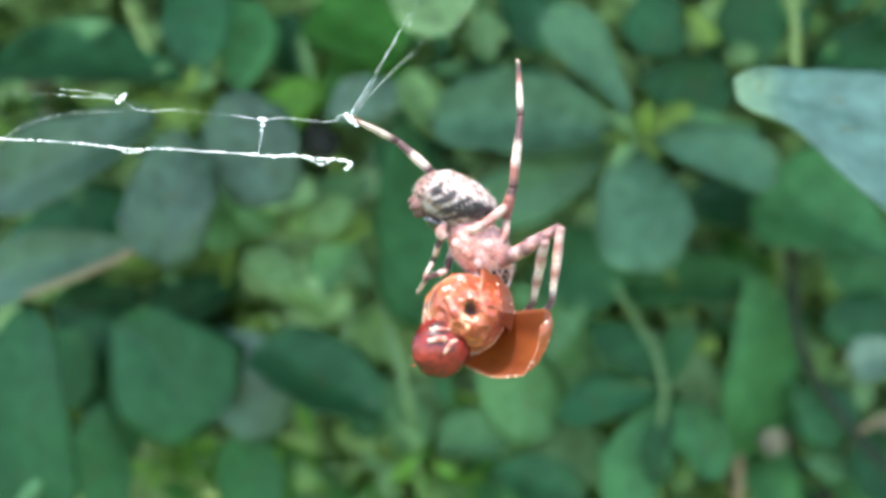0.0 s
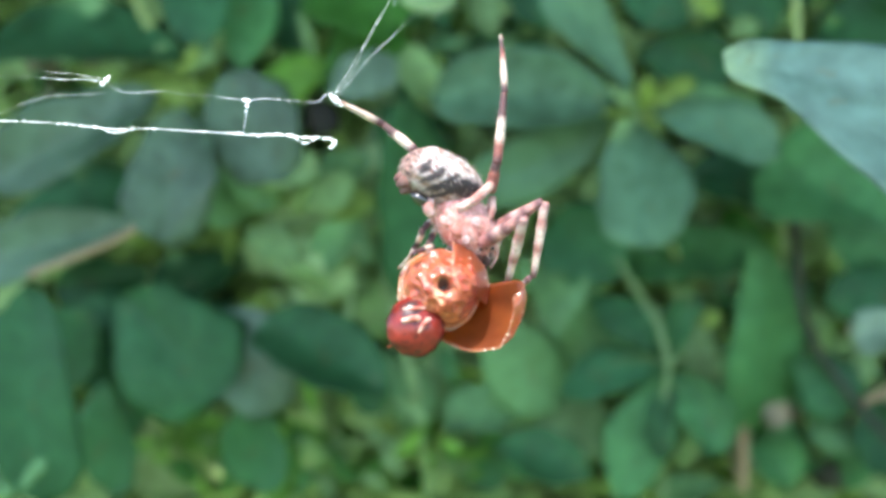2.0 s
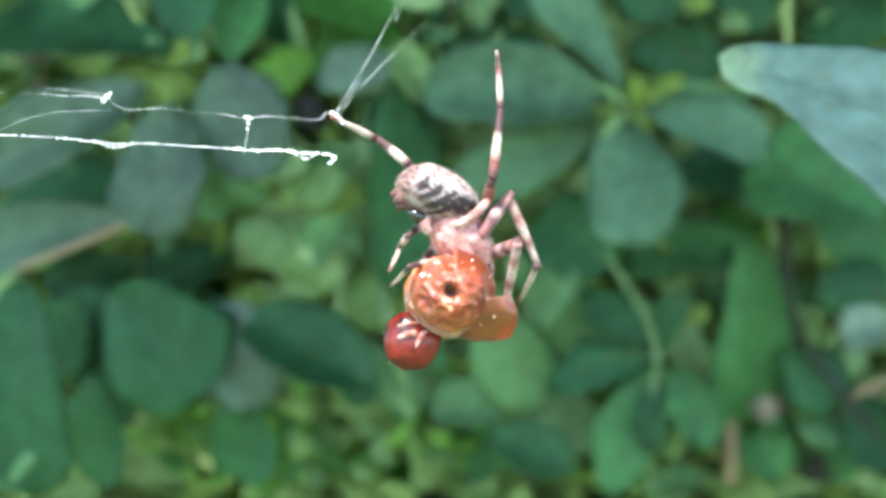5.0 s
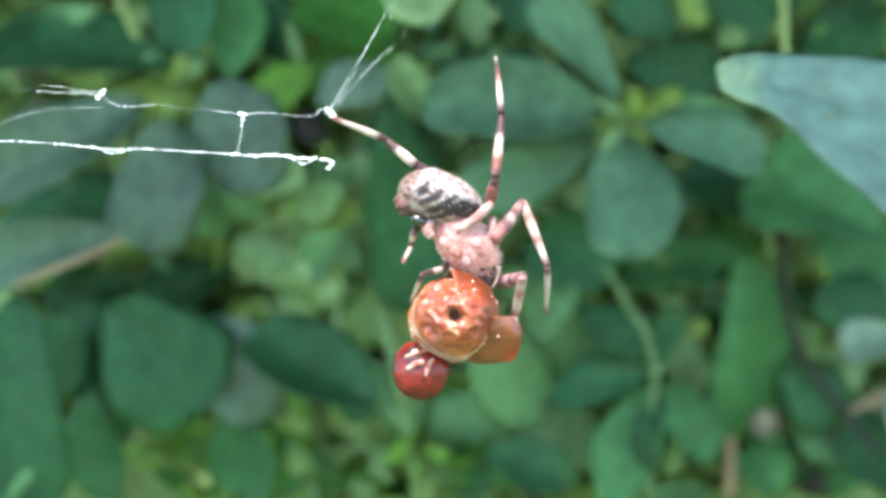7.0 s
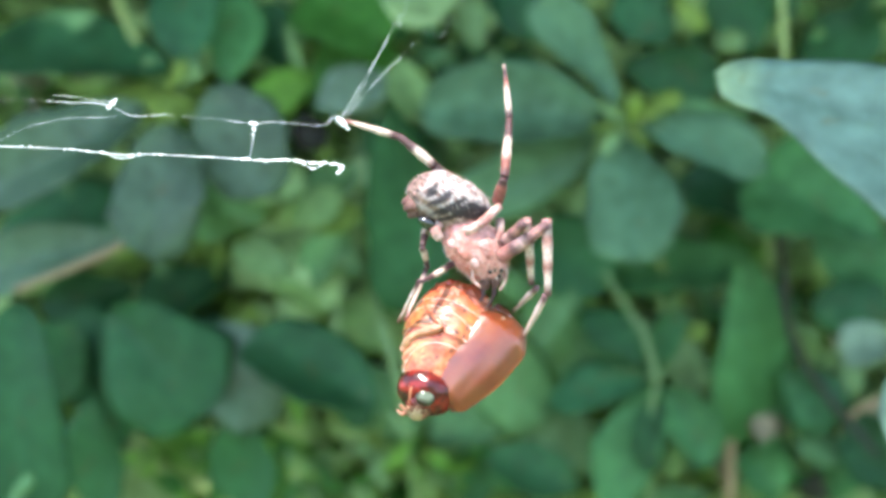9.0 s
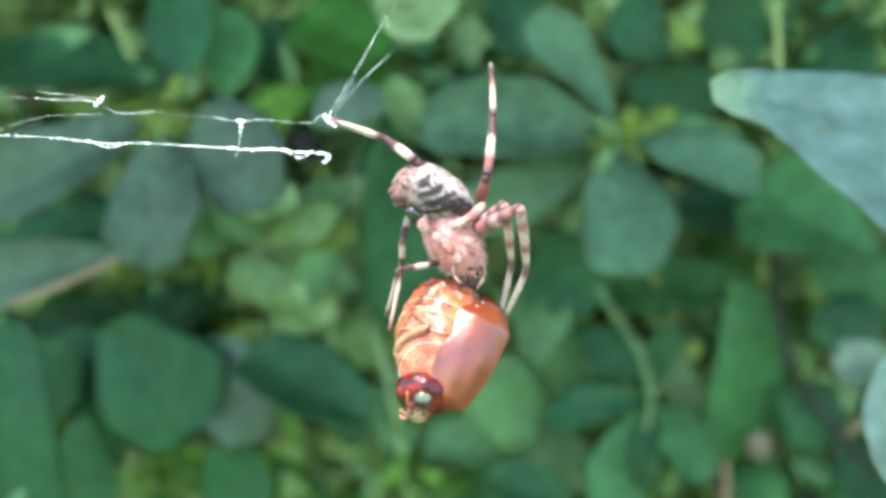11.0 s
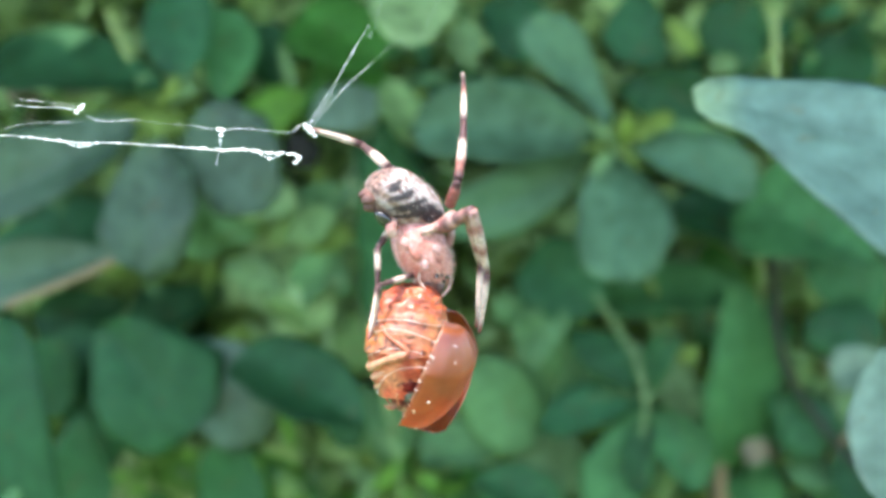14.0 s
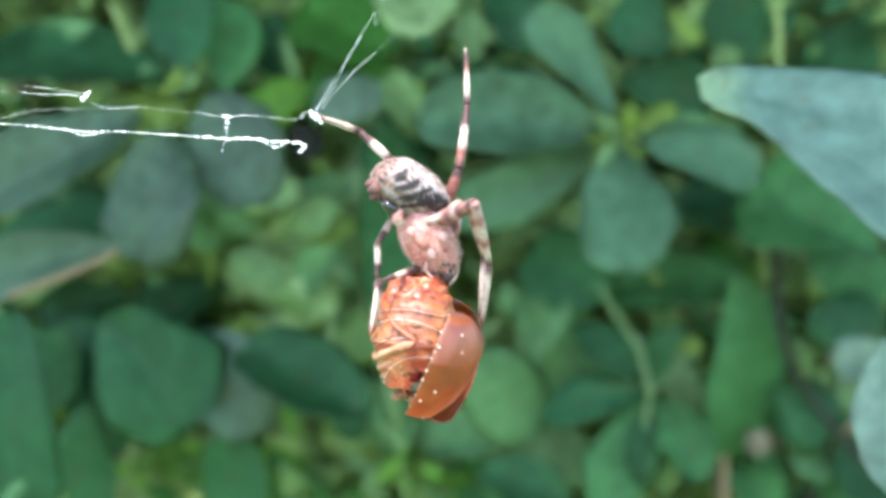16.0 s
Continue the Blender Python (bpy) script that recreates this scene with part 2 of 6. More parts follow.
# ---- foliage ----
def leaf_blade(length, width, seed, cols=18, half=6, shape="oval"):
    """A leaf blade along +x with its face to +z: oval, obovate or rhomb, uneven halves, folded at the midrib, wavy, with thickness."""
    bm = bmesh.new()
    rnd = random.Random(seed)
    droop, wave, phase, lean = rnd.uniform(0.04, 0.26), rnd.uniform(0.03, 0.09), rnd.uniform(0, 6), rnd.uniform(-0.07, 0.07)
    skew, fold, cup = rnd.uniform(-0.12, 0.12), rnd.uniform(0.04, 0.3), rnd.uniform(-0.28, 0.3)
    notch, twist = rnd.uniform(0.0, 0.03), rnd.uniform(-0.7, 0.7)
    taper, blunt = {"oval": (0.72, 0.46), "obovate": (1.0, 0.4), "rhomb": (0.95, 0.85)}[shape]
    taper, blunt = taper * rnd.uniform(0.85, 1.15), blunt * rnd.uniform(0.85, 1.2)
    wide = taper / (taper + blunt)
    most = wide**taper * (1 - wide) ** blunt
    thick = 0.00016
    for side in (1, -1):
        grid = []
        for i in range(cols + 1):
            s = i / cols
            w = width / 2 * s**taper * (1 - s) ** blunt / most + 0.00008
            row = []
            for j in range(-half, half + 1):
                e = j / half
                rag = 1 + 0.05 * math.sin(9 * s + phase + 2 * e) + 0.03 * math.sin(23 * s + 3 * phase) + 0.10 * noise.noise(Vector((4 * s, 1.3 * (e > 0), seed)))
                x = length * (s - notch * (1 - abs(e)) * s**6)
                y = w * e * rag * (1 + skew * (1 if e > 0 else -1)) + length * lean * math.sin(math.pi * s)
                z = (fold * abs(e) + cup * e * e) * w - droop * length * s * s + wave * width * math.sin(6 * s + phase + 1.5 * e) * abs(e) + twist * w * e * s * 0.5
                edge = 0.0 if abs(j) == half or i in (0, cols) else thick * side
                row.append(bm.verts.new((x, y, z + edge)))
            grid.append(row)
        for a, b in zip(grid, grid[1:]):
            for k in range(2 * half):
                q = (a[k], b[k], b[k + 1], a[k + 1])
                bm.faces.new(q if side > 0 else q[::-1])
    bmesh.ops.remove_doubles(bm, verts=bm.verts, dist=1e-7)
    return bm


def frame_of(base, tip, roll, face=(0.05, -1.0, 0.45)):
    x = (Vector(tip) - Vector(base)).normalized()
    z = Vector(face)
    z = (z - x * z.dot(x)).normalized()
    z = Matrix.Rotation(radians(roll), 3, x) @ z
    y = z.cross(x)
    return Matrix.Translation(base) @ Matrix((x, y, z)).transposed().to_4x4()


LEAF_COUNT = [0]
SPRIG_LABEL = {
    "centre_sprig": "shrub sprig with a whorl of broad oval green leaves",
    "left_sprig": "shrub sprig with grey-green oval leaves and a yellowish crown",
    "low_sprig": "shaded low shrub sprig with large dark blue-green leaves",
    "mid_sprig": "shrub sprig with fresh green and dark leaves on pale stalks",
    "fork_sprig": "forked pale-stemmed sprig with small dark green leaflets",
    "right_sprig": "shrub branch with a dark woody twig and mid-green leaves",
    "top_sprig": "upper shrub sprig of mixed dark and yellowing leaves",
    "low_growth": "yellow-green low growth at the shrub's foot",
}


def sprig(name):
    ob = thing("shrub_sprig", (0, 0.4, 0.6), SPRIG_LABEL[name], "shrub", "sprigs of the shrub")
    return ob


def leaf(owner, base, tip, width, roll, colour, shape="oval"):
    LEAF_COUNT[0] += 1
    length = (Vector(tip) - Vector(base)).length
    rnd = random.Random(LEAF_COUNT[0] * 5 + 1)
    face = (rnd.uniform(-0.28, 0.28), -1.0, rnd.uniform(0.15, 0.7))
    bm = leaf_blade(length, width, LEAF_COUNT[0], 18 if length > 0.012 else 10, 6 if length > 0.012 else 3, shape)
    return part("leaf", bm, LEAF[colour], owner, at=Matrix.Translation(-owner.location) @ frame_of(base, tip, roll, face))


def scatter(owner, count, low, high, size, colours, seed):
    """Small single leaves in the gaps between the large ones."""
    rnd = random.Random(seed)
    for _ in range(count):
        base = Vector([rnd.uniform(a, b) for a, b in zip(low, high)])
        length = rnd.uniform(*size)
        way = Vector((rnd.uniform(-1, 1), rnd.uniform(-0.4, 0.3), rnd.uniform(-0.6, 1))).normalized()
        leaf(owner, base, base + way * length, length * rnd.uniform(0.28, 0.65), rnd.uniform(-50, 50), rnd.choice(colours), rnd.choice(("oval", "rhomb", "rhomb", "obovate")))


def stem(owner, points, radius, colour):
    pts = smooth_path([Vector(p) - owner.location for p in points])
    bm = bmesh.new()
    tube(bm, pts, [radius * (1.15 - 0.3 * i / len(pts)) for i in range(len(pts))])
    return part("stem", bm, STEM[colour], owner)


def far_foliage(name, count, low, high, seed, size, label, material, round_off=True):
    """Uncounted leaves of the shrub's depth, one joined mesh."""
    rnd = random.Random(seed)
    verts, faces = [], []
    shape = [(0.5 - 0.5 * math.cos(a), 0.36 * math.sin(a) * (1 + 0.25 * math.cos(a)), 0.09 * abs(math.sin(a)) - 0.12 * (0.5 - 0.5 * math.cos(a)) ** 2) for a in (2 * math.pi * k / 14 for k in range(14))] + [(0.33, 0, -0.02), (0.7, 0, -0.07)]
    rings = [(k, k + 1, 14) for k in range(0, 4)] + [(k, k + 1, 15) for k in range(4, 10)] + [(k, (k + 1) % 14, 14) for k in range(10, 14)] + [(4, 15, 14), (15, 10, 14)]
    for _ in range(count):
        at = Vector([rnd.uniform(a, b) for a, b in zip(low, high)])
        k = [(2 * v - a - b) / (b - a) for v, a, b in zip(at, low, high)]
        if round_off and abs(k[0]) ** 3 + max(0, k[2]) ** 4 + max(0, k[1]) ** 4 > 0.75 + 0.3 * noise.noise(at * 14):
            continue
        s = size * rnd.uniform(0.5, 1.0) * rnd.choice((0.7, 1.0, 1.5))
        wide = rnd.uniform(0.6, 1.15)
        turn = Euler((rnd.uniform(-0.6, 1.6), rnd.uniform(-0.7, 0.7), rnd.uniform(0, 6.3))).to_matrix()
        k = len(verts)
        verts += [at + turn @ (Vector((p[0], p[1] * wide, p[2])) * s) for p in shape]
        faces += [[k + i for i in r] for r in rings]
    me = bpy.data.meshes.new(name)
    me.from_pydata(verts, [], faces)
    for p in me.polygons:
        p.use_smooth = True
    me.materials.append(material)
    return tagged(new(name, me), label, "foliage", kind="stuff")


# ---- setting ----
bm = bmesh.new()
bmesh.ops.create_grid(bm, x_segments=60, y_segments=60, size=1.0)
for v in bm.verts:
    k = 4.0 * abs(v.co.x) ** 3 * 100 + 1, 4.0 * abs(v.co.y) ** 3 * 100 + 1
    v.co.x, v.co.y = v.co.x * k[0], v.co.y * k[1]
    v.co.z = 0.015 * noise.noise(v.co * 3)
tagged(part("ground", bm, SOIL), "unseen green ground, lightened to bounce light up at the shrub", "ground", kind="structure")

far_foliage("shrub_depth", 15000, (-0.5, 0.46, 0.05), (0.5, 0.85, 0.98), 3, 0.034, "dense shaded leaves deep inside the shrub", FAR_LEAF)
far_foliage("shrub_heart", 8000, (-0.26, 0.5, 0.42), (0.26, 0.95, 0.80), 4, 0.034, "shaded leaves filling the heart of the shrub", FAR_LEAF)
far_foliage("shrub_inner", 13000, (-0.18, 0.425, 0.49), (0.18, 0.475, 0.71), 8, 0.0115, "small yellow-green leaves inside the shrub", INNER_LEAF)
# unseen leaf layers added overhead to keep the sun off the leaves behind
far_foliage("shade_crown", 9500, (-0.4, 0.173, 0.80), (0.4, 0.62, 0.90), 5, 0.034, "unseen leaf layer added overhead to shade the shrub's face", FAR_LEAF)
far_foliage("shade_bough", 2400, (0.0, 0.085, 0.80), (0.4, 0.19, 0.90), 6, 0.034, "unseen leaf layer added further forward overhead to widen the shade", FAR_LEAF)

centre_sprig = sprig("centre_sprig")
leaf(centre_sprig, (0.03613, 0.372, 0.62591), (0.02001, 0.36, 0.64558), 0.01280, 12, "grey")
leaf(centre_sprig, (0.04029, 0.37, 0.62209), (0.06331, 0.362, 0.61735), 0.01325, -10, "grey")
leaf(centre_sprig, (0.03684, 0.368, 0.61985), (0.03657, 0.352, 0.59642), 0.01910, 4, "grey")
leaf(centre_sprig, (0.03258, 0.366, 0.62269), (-0.00267, 0.364, 0.62436), 0.01652, -22, "grey")
leaf(centre_sprig, (0.03278, 0.374, 0.62275), (0.00235, 0.378, 0.60596), 0.01338, -12, "grey")
leaf(centre_sprig, (0.03818, 0.386, 0.63417), (0.06041, 0.39, 0.63437), 0.01211, 10, "shade")
leaf(centre_sprig, (0.04395, 0.392, 0.65550), (0.04350, 0.388, 0.63953), 0.01278, 0, "dark")
leaf(centre_sprig, (0.03710, 0.366, 0.62159), (0.03084, 0.36, 0.62589), 0.00295, 0, "light", "rhomb")
leaf(centre_sprig, (0.03731, 0.366, 0.62170), (0.04716, 0.362, 0.62721), 0.00386, 20, "yellow")
leaf(centre_sprig, (0.03710, 0.366, 0.62127), (0.03209, 0.36, 0.61637), 0.00272, 0, "light", "rhomb")
leaf(centre_sprig, (0.03753, 0.366, 0.62148), (0.04056, 0.36, 0.61760), 0.00227, 0, "yellow", "rhomb")
leaf(centre_sprig, (0.03731, 0.366, 0.62170), (0.03804, 0.36, 0.62713), 0.00295, 0, "yellow", "rhomb")
leaf(centre_sprig, (0.03688, 0.366, 0.62149), (0.02998, 0.36, 0.62146), 0.00227, 0, "yellow", "rhomb")
leaf(centre_sprig, (0.06351, 0.385, 0.62403), (0.04878, 0.38, 0.62631), 0.00525, 15, "soft")
left_sprig = sprig("left_sprig")
leaf(left_sprig, (-0.05030, 0.37, 0.63251), (-0.09310, 0.378, 0.64330), 0.02510, 10, "deep")
leaf(left_sprig, (-0.04826, 0.375, 0.63375), (-0.04969, 0.38, 0.65442), 0.01473, 0, "dark")
leaf(left_sprig, (-0.04150, 0.385, 0.63109), (-0.03988, 0.39, 0.65224), 0.01210, 15, "mid")
leaf(left_sprig, (-0.04024, 0.365, 0.63017), (-0.03027, 0.358, 0.60859), 0.01896, 8, "dusty")
leaf(left_sprig, (-0.04818, 0.36, 0.62204), (-0.05208, 0.35, 0.59810), 0.01773, -5, "dusty")
leaf(left_sprig, (-0.05504, 0.37, 0.62580), (-0.09034, 0.366, 0.61196), 0.01723, 8, "dusty")
leaf(left_sprig, (-0.04830, 0.387, 0.62068), (-0.04022, 0.39, 0.60067), 0.01819, 0, "soft")
leaf(left_sprig, (-0.05190, 0.374, 0.62952), (-0.06285, 0.37, 0.62953), 0.00488, 30, "yellow")
leaf(left_sprig, (-0.05168, 0.374, 0.62952), (-0.05690, 0.37, 0.62385), 0.00464, 0, "yellow")
leaf(left_sprig, (-0.05167, 0.374, 0.62996), (-0.04517, 0.37, 0.63379), 0.00464, 0, "light")
leaf(left_sprig, (-0.05190, 0.374, 0.62952), (-0.04480, 0.37, 0.62488), 0.00534, 0, "yellow", "obovate")
leaf(left_sprig, (-0.05233, 0.374, 0.62996), (-0.05497, 0.37, 0.63471), 0.00395, 0, "light")
leaf(left_sprig, (-0.05211, 0.374, 0.62974), (-0.05005, 0.37, 0.62218), 0.00464, 0, "yellow", "obovate")
leaf(left_sprig, (-0.05204, 0.372, 0.62939), (-0.04756, 0.37, 0.63511), 0.00324, 0, "yellow")
leaf(left_sprig, (-0.07693, 0.39, 0.61209), (-0.06315, 0.39, 0.60996), 0.00803, 0, "soft")
leaf(left_sprig, (-0.05875, 0.384, 0.60739), (-0.09148, 0.388, 0.60298), 0.01627, 0, "dark")
leaf(left_sprig, (-0.08817, 0.4, 0.63960), (-0.08235, 0.4, 0.63252), 0.00649, 20, "dry")
leaf(left_sprig, (-0.07018, 0.398, 0.63373), (-0.07760, 0.4, 0.63673), 0.00423, 20, "dry", "rhomb")
low_sprig = sprig("low_sprig")
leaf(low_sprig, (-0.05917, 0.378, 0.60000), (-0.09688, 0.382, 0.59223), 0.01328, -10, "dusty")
# dark blade filling a shaded gap
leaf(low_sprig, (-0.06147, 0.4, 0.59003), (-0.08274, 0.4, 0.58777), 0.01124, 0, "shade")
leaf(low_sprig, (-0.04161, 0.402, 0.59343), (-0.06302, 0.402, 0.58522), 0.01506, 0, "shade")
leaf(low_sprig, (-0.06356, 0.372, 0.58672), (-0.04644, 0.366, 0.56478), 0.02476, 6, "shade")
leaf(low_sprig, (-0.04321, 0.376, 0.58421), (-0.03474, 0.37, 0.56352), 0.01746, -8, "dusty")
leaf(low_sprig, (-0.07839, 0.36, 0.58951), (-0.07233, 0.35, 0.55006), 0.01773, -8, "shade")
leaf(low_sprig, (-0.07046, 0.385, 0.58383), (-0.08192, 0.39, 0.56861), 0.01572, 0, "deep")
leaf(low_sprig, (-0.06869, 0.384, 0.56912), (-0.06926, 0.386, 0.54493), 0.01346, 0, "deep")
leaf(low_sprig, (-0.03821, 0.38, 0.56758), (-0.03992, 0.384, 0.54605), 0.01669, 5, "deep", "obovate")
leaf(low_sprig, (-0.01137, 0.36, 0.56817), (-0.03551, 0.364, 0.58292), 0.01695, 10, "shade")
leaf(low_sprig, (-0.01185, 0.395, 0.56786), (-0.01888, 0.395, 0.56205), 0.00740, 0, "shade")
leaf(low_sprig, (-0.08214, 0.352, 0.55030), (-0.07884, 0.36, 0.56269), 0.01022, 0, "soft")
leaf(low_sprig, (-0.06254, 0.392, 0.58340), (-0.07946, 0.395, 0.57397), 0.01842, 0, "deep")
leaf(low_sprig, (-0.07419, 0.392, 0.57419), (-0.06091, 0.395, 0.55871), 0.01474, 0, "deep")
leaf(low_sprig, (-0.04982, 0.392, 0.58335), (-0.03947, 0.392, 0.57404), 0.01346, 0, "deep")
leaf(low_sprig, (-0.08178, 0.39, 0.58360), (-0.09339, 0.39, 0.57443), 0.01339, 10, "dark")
mid_sprig = sprig("mid_sprig")
leaf(mid_sprig, (-0.02408, 0.392, 0.63401), (-0.03662, 0.388, 0.62853), 0.01023, 10, "lime")
leaf(mid_sprig, (-0.00861, 0.396, 0.64004), (-0.02747, 0.4, 0.65221), 0.01988, 6, "bright")
leaf(mid_sprig, (-0.02504, 0.405, 0.62664), (-0.00947, 0.405, 0.64202), 0.01643, -10, "bright")
leaf(mid_sprig, (-0.02975, 0.405, 0.63499), (-0.03561, 0.405, 0.65046), 0.01138, 0, "deep")
leaf(mid_sprig, (-0.02654, 0.388, 0.63395), (-0.02837, 0.386, 0.64310), 0.00290, 10, "light", "rhomb")
leaf(mid_sprig, (-0.02342, 0.382, 0.62598), (-0.00731, 0.386, 0.63439), 0.01103, 0, "broad", "rhomb")
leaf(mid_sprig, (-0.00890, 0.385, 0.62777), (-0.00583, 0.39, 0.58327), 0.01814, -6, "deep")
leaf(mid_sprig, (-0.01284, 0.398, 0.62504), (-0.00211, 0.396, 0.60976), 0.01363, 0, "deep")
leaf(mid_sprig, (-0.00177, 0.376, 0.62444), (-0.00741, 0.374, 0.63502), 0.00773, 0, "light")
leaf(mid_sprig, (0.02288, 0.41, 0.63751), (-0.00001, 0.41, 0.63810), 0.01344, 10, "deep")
leaf(mid_sprig, (0.00500, 0.398, 0.63618), (-0.00286, 0.4, 0.63707), 0.00548, 10, "soft")
leaf(mid_sprig, (0.00941, 0.395, 0.63824), (0.00853, 0.395, 0.64913), 0.00666, 0, "light")
leaf(mid_sprig, (0.01890, 0.4, 0.64096), (0.01719, 0.4, 0.65550), 0.01373, 0, "dark")
leaf(mid_sprig, (0.01282, 0.392, 0.63843), (0.01349, 0.392, 0.63406), 0.00318, 0, "light", "rhomb")
# dark brown blade standing in for a dark gap beside the grey leaf
leaf(mid_sprig, (-0.02623, 0.372, 0.62402), (-0.02079, 0.372, 0.61831), 0.00720, 0, "dead")
leaf(mid_sprig, (-0.01938, 0.388, 0.60746), (-0.03824, 0.393, 0.60179), 0.01024, 0, "pale")
leaf(mid_sprig, (-0.04363, 0.42, 0.59291), (-0.05287, 0.42, 0.59939), 0.00760, 10, "yellow")
leaf(mid_sprig, (-0.02406, 0.388, 0.58919), (-0.04057, 0.393, 0.59832), 0.00975, -10, "pale")
leaf(mid_sprig, (-0.03826, 0.383, 0.60920), (-0.02527, 0.383, 0.61174), 0.00909, 0, "pale")
leaf(mid_sprig, (-0.02017, 0.401, 0.60223), (-0.03437, 0.401, 0.59875), 0.00901, 0, "pale")
leaf(mid_sprig, (-0.02357, 0.391, 0.61037), (-0.03056, 0.391, 0.59716), 0.00806, 0, "pale")
leaf(mid_sprig, (-0.04444, 0.383, 0.61318), (-0.03321, 0.383, 0.60501), 0.00837, 0, "soft")
leaf(mid_sprig, (-0.03277, 0.385, 0.61486), (-0.04245, 0.385, 0.60811), 0.00769, 0, "light")
leaf(mid_sprig, (-0.02895, 0.386, 0.60351), (-0.01811, 0.386, 0.60971), 0.00795, 0, "light", "rhomb")
leaf(mid_sprig, (-0.04047, 0.387, 0.59900), (-0.02853, 0.387, 0.59381), 0.00773, 0, "light")
leaf(mid_sprig, (-0.01799, 0.387, 0.60061), (-0.02683, 0.387, 0.59038), 0.00797, 0, "soft")
leaf(mid_sprig, (-0.01603, 0.41, 0.57252), (-0.00376, 0.41, 0.55768), 0.01075, 0, "soft")
leaf(mid_sprig, (-0.00096, 0.415, 0.57206), (-0.00900, 0.415, 0.55676), 0.00907, 0, "light", "rhomb")
leaf(mid_sprig, (-0.01478, 0.388, 0.61315), (-0.02759, 0.388, 0.61001), 0.00848, 0, "soft")
leaf(mid_sprig, (-0.03140, 0.393, 0.58322), (-0.02436, 0.393, 0.59825), 0.00981, 0, "pale")
leaf(mid_sprig, (-0.03558, 0.4, 0.57930), (-0.04382, 0.4, 0.58288), 0.00474, 0, "pale", "rhomb")
leaf(mid_sprig, (-0.01512, 0.393, 0.59242), (-0.02430, 0.393, 0.60867), 0.00859, 0, "soft")
leaf(mid_sprig, (-0.00867, 0.41, 0.59184), (-0.01721, 0.41, 0.57736), 0.01152, 0, "light")
fork_sprig = sprig("fork_sprig")
leaf(fork_sprig, (0.02152, 0.398, 0.57684), (0.02825, 0.398, 0.59031), 0.00994, 0, "soft")
leaf(fork_sprig, (0.01519, 0.4, 0.59324), (0.02223, 0.4, 0.58614), 0.00749, 0, "soft", "rhomb")
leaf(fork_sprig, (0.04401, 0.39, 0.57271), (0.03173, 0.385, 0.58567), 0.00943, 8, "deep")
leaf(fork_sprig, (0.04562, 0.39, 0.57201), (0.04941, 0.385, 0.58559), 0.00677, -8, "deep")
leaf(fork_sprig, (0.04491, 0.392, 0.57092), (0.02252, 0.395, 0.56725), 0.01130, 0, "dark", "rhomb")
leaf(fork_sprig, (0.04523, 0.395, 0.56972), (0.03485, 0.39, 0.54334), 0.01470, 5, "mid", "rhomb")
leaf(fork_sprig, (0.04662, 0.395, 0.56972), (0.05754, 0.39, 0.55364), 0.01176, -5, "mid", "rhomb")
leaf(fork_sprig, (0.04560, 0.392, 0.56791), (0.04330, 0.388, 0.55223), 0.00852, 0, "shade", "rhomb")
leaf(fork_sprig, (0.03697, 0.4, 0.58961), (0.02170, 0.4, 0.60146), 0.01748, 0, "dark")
leaf(fork_sprig, (0.06839, 0.405, 0.59286), (0.03705, 0.408, 0.59171), 0.01586, 0, "mid")
leaf(fork_sprig, (0.03343, 0.408, 0.58511), (0.02507, 0.41, 0.56993), 0.01277, 0, "soft")
leaf(fork_sprig, (0.00806, 0.4, 0.57794), (0.02717, 0.405, 0.56316), 0.01885, 6, "soft")
leaf(fork_sprig, (0.01641, 0.405, 0.55962), (-0.00128, 0.405, 0.55945), 0.01542, 8, "soft")
leaf(fork_sprig, (0.01537, 0.41, 0.56088), (0.03892, 0.41, 0.55290), 0.01433, 0, "light")
leaf(fork_sprig, (0.03036, 0.4, 0.54687), (0.01056, 0.4, 0.55523), 0.01149, 0, "deep", "rhomb")
leaf(fork_sprig, (0.05821, 0.405, 0.56543), (0.04989, 0.405, 0.58220), 0.01011, 0, "light")
leaf(fork_sprig, (0.05390, 0.39, 0.57842), (0.05253, 0.39, 0.58234), 0.00487, 0, "yellow")
leaf(fork_sprig, (0.01203, 0.425, 0.55488), (0.00570, 0.425, 0.54082), 0.01194, 0, "dark")
leaf(fork_sprig, (0.03835, 0.41, 0.56503), (0.03353, 0.41, 0.56989), 0.00640, 0, "light")
leaf(fork_sprig, (0.05226, 0.41, 0.57223), (0.04987, 0.41, 0.58192), 0.00384, 0, "light")
leaf(fork_sprig, (0.04925, 0.4, 0.54940), (0.05045, 0.4, 0.55649), 0.00549, 0, "light")
leaf(fork_sprig, (0.05886, 0.41, 0.54434), (0.04434, 0.41, 0.54318), 0.00768, 0, "soft")
right_sprig = sprig("right_sprig")
leaf(right_sprig, (0.09155, 0.39, 0.59894), (0.06599, 0.385, 0.61385), 0.02540, 10, "mid")
leaf(right_sprig, (0.06465, 0.4, 0.59656), (0.06668, 0.402, 0.55357), 0.01978, -6, "mid")
leaf(right_sprig, (0.05052, 0.41, 0.60908), (0.07255, 0.412, 0.60779), 0.01732, 0, "shade")
leaf(right_sprig, (0.07781, 0.395, 0.58497), (0.09524, 0.395, 0.58489), 0.01418, 10, "deep")
leaf(right_sprig, (0.07262, 0.402, 0.57160), (0.08623, 0.402, 0.56205), 0.01380, 10, "deep")
leaf(right_sprig, (0.09455, 0.392, 0.57927), (0.08301, 0.392, 0.57585), 0.00979, -10, "broad")
leaf(right_sprig, (0.07610, 0.405, 0.55579), (0.08684, 0.405, 0.55634), 0.01112, -12, "soft")
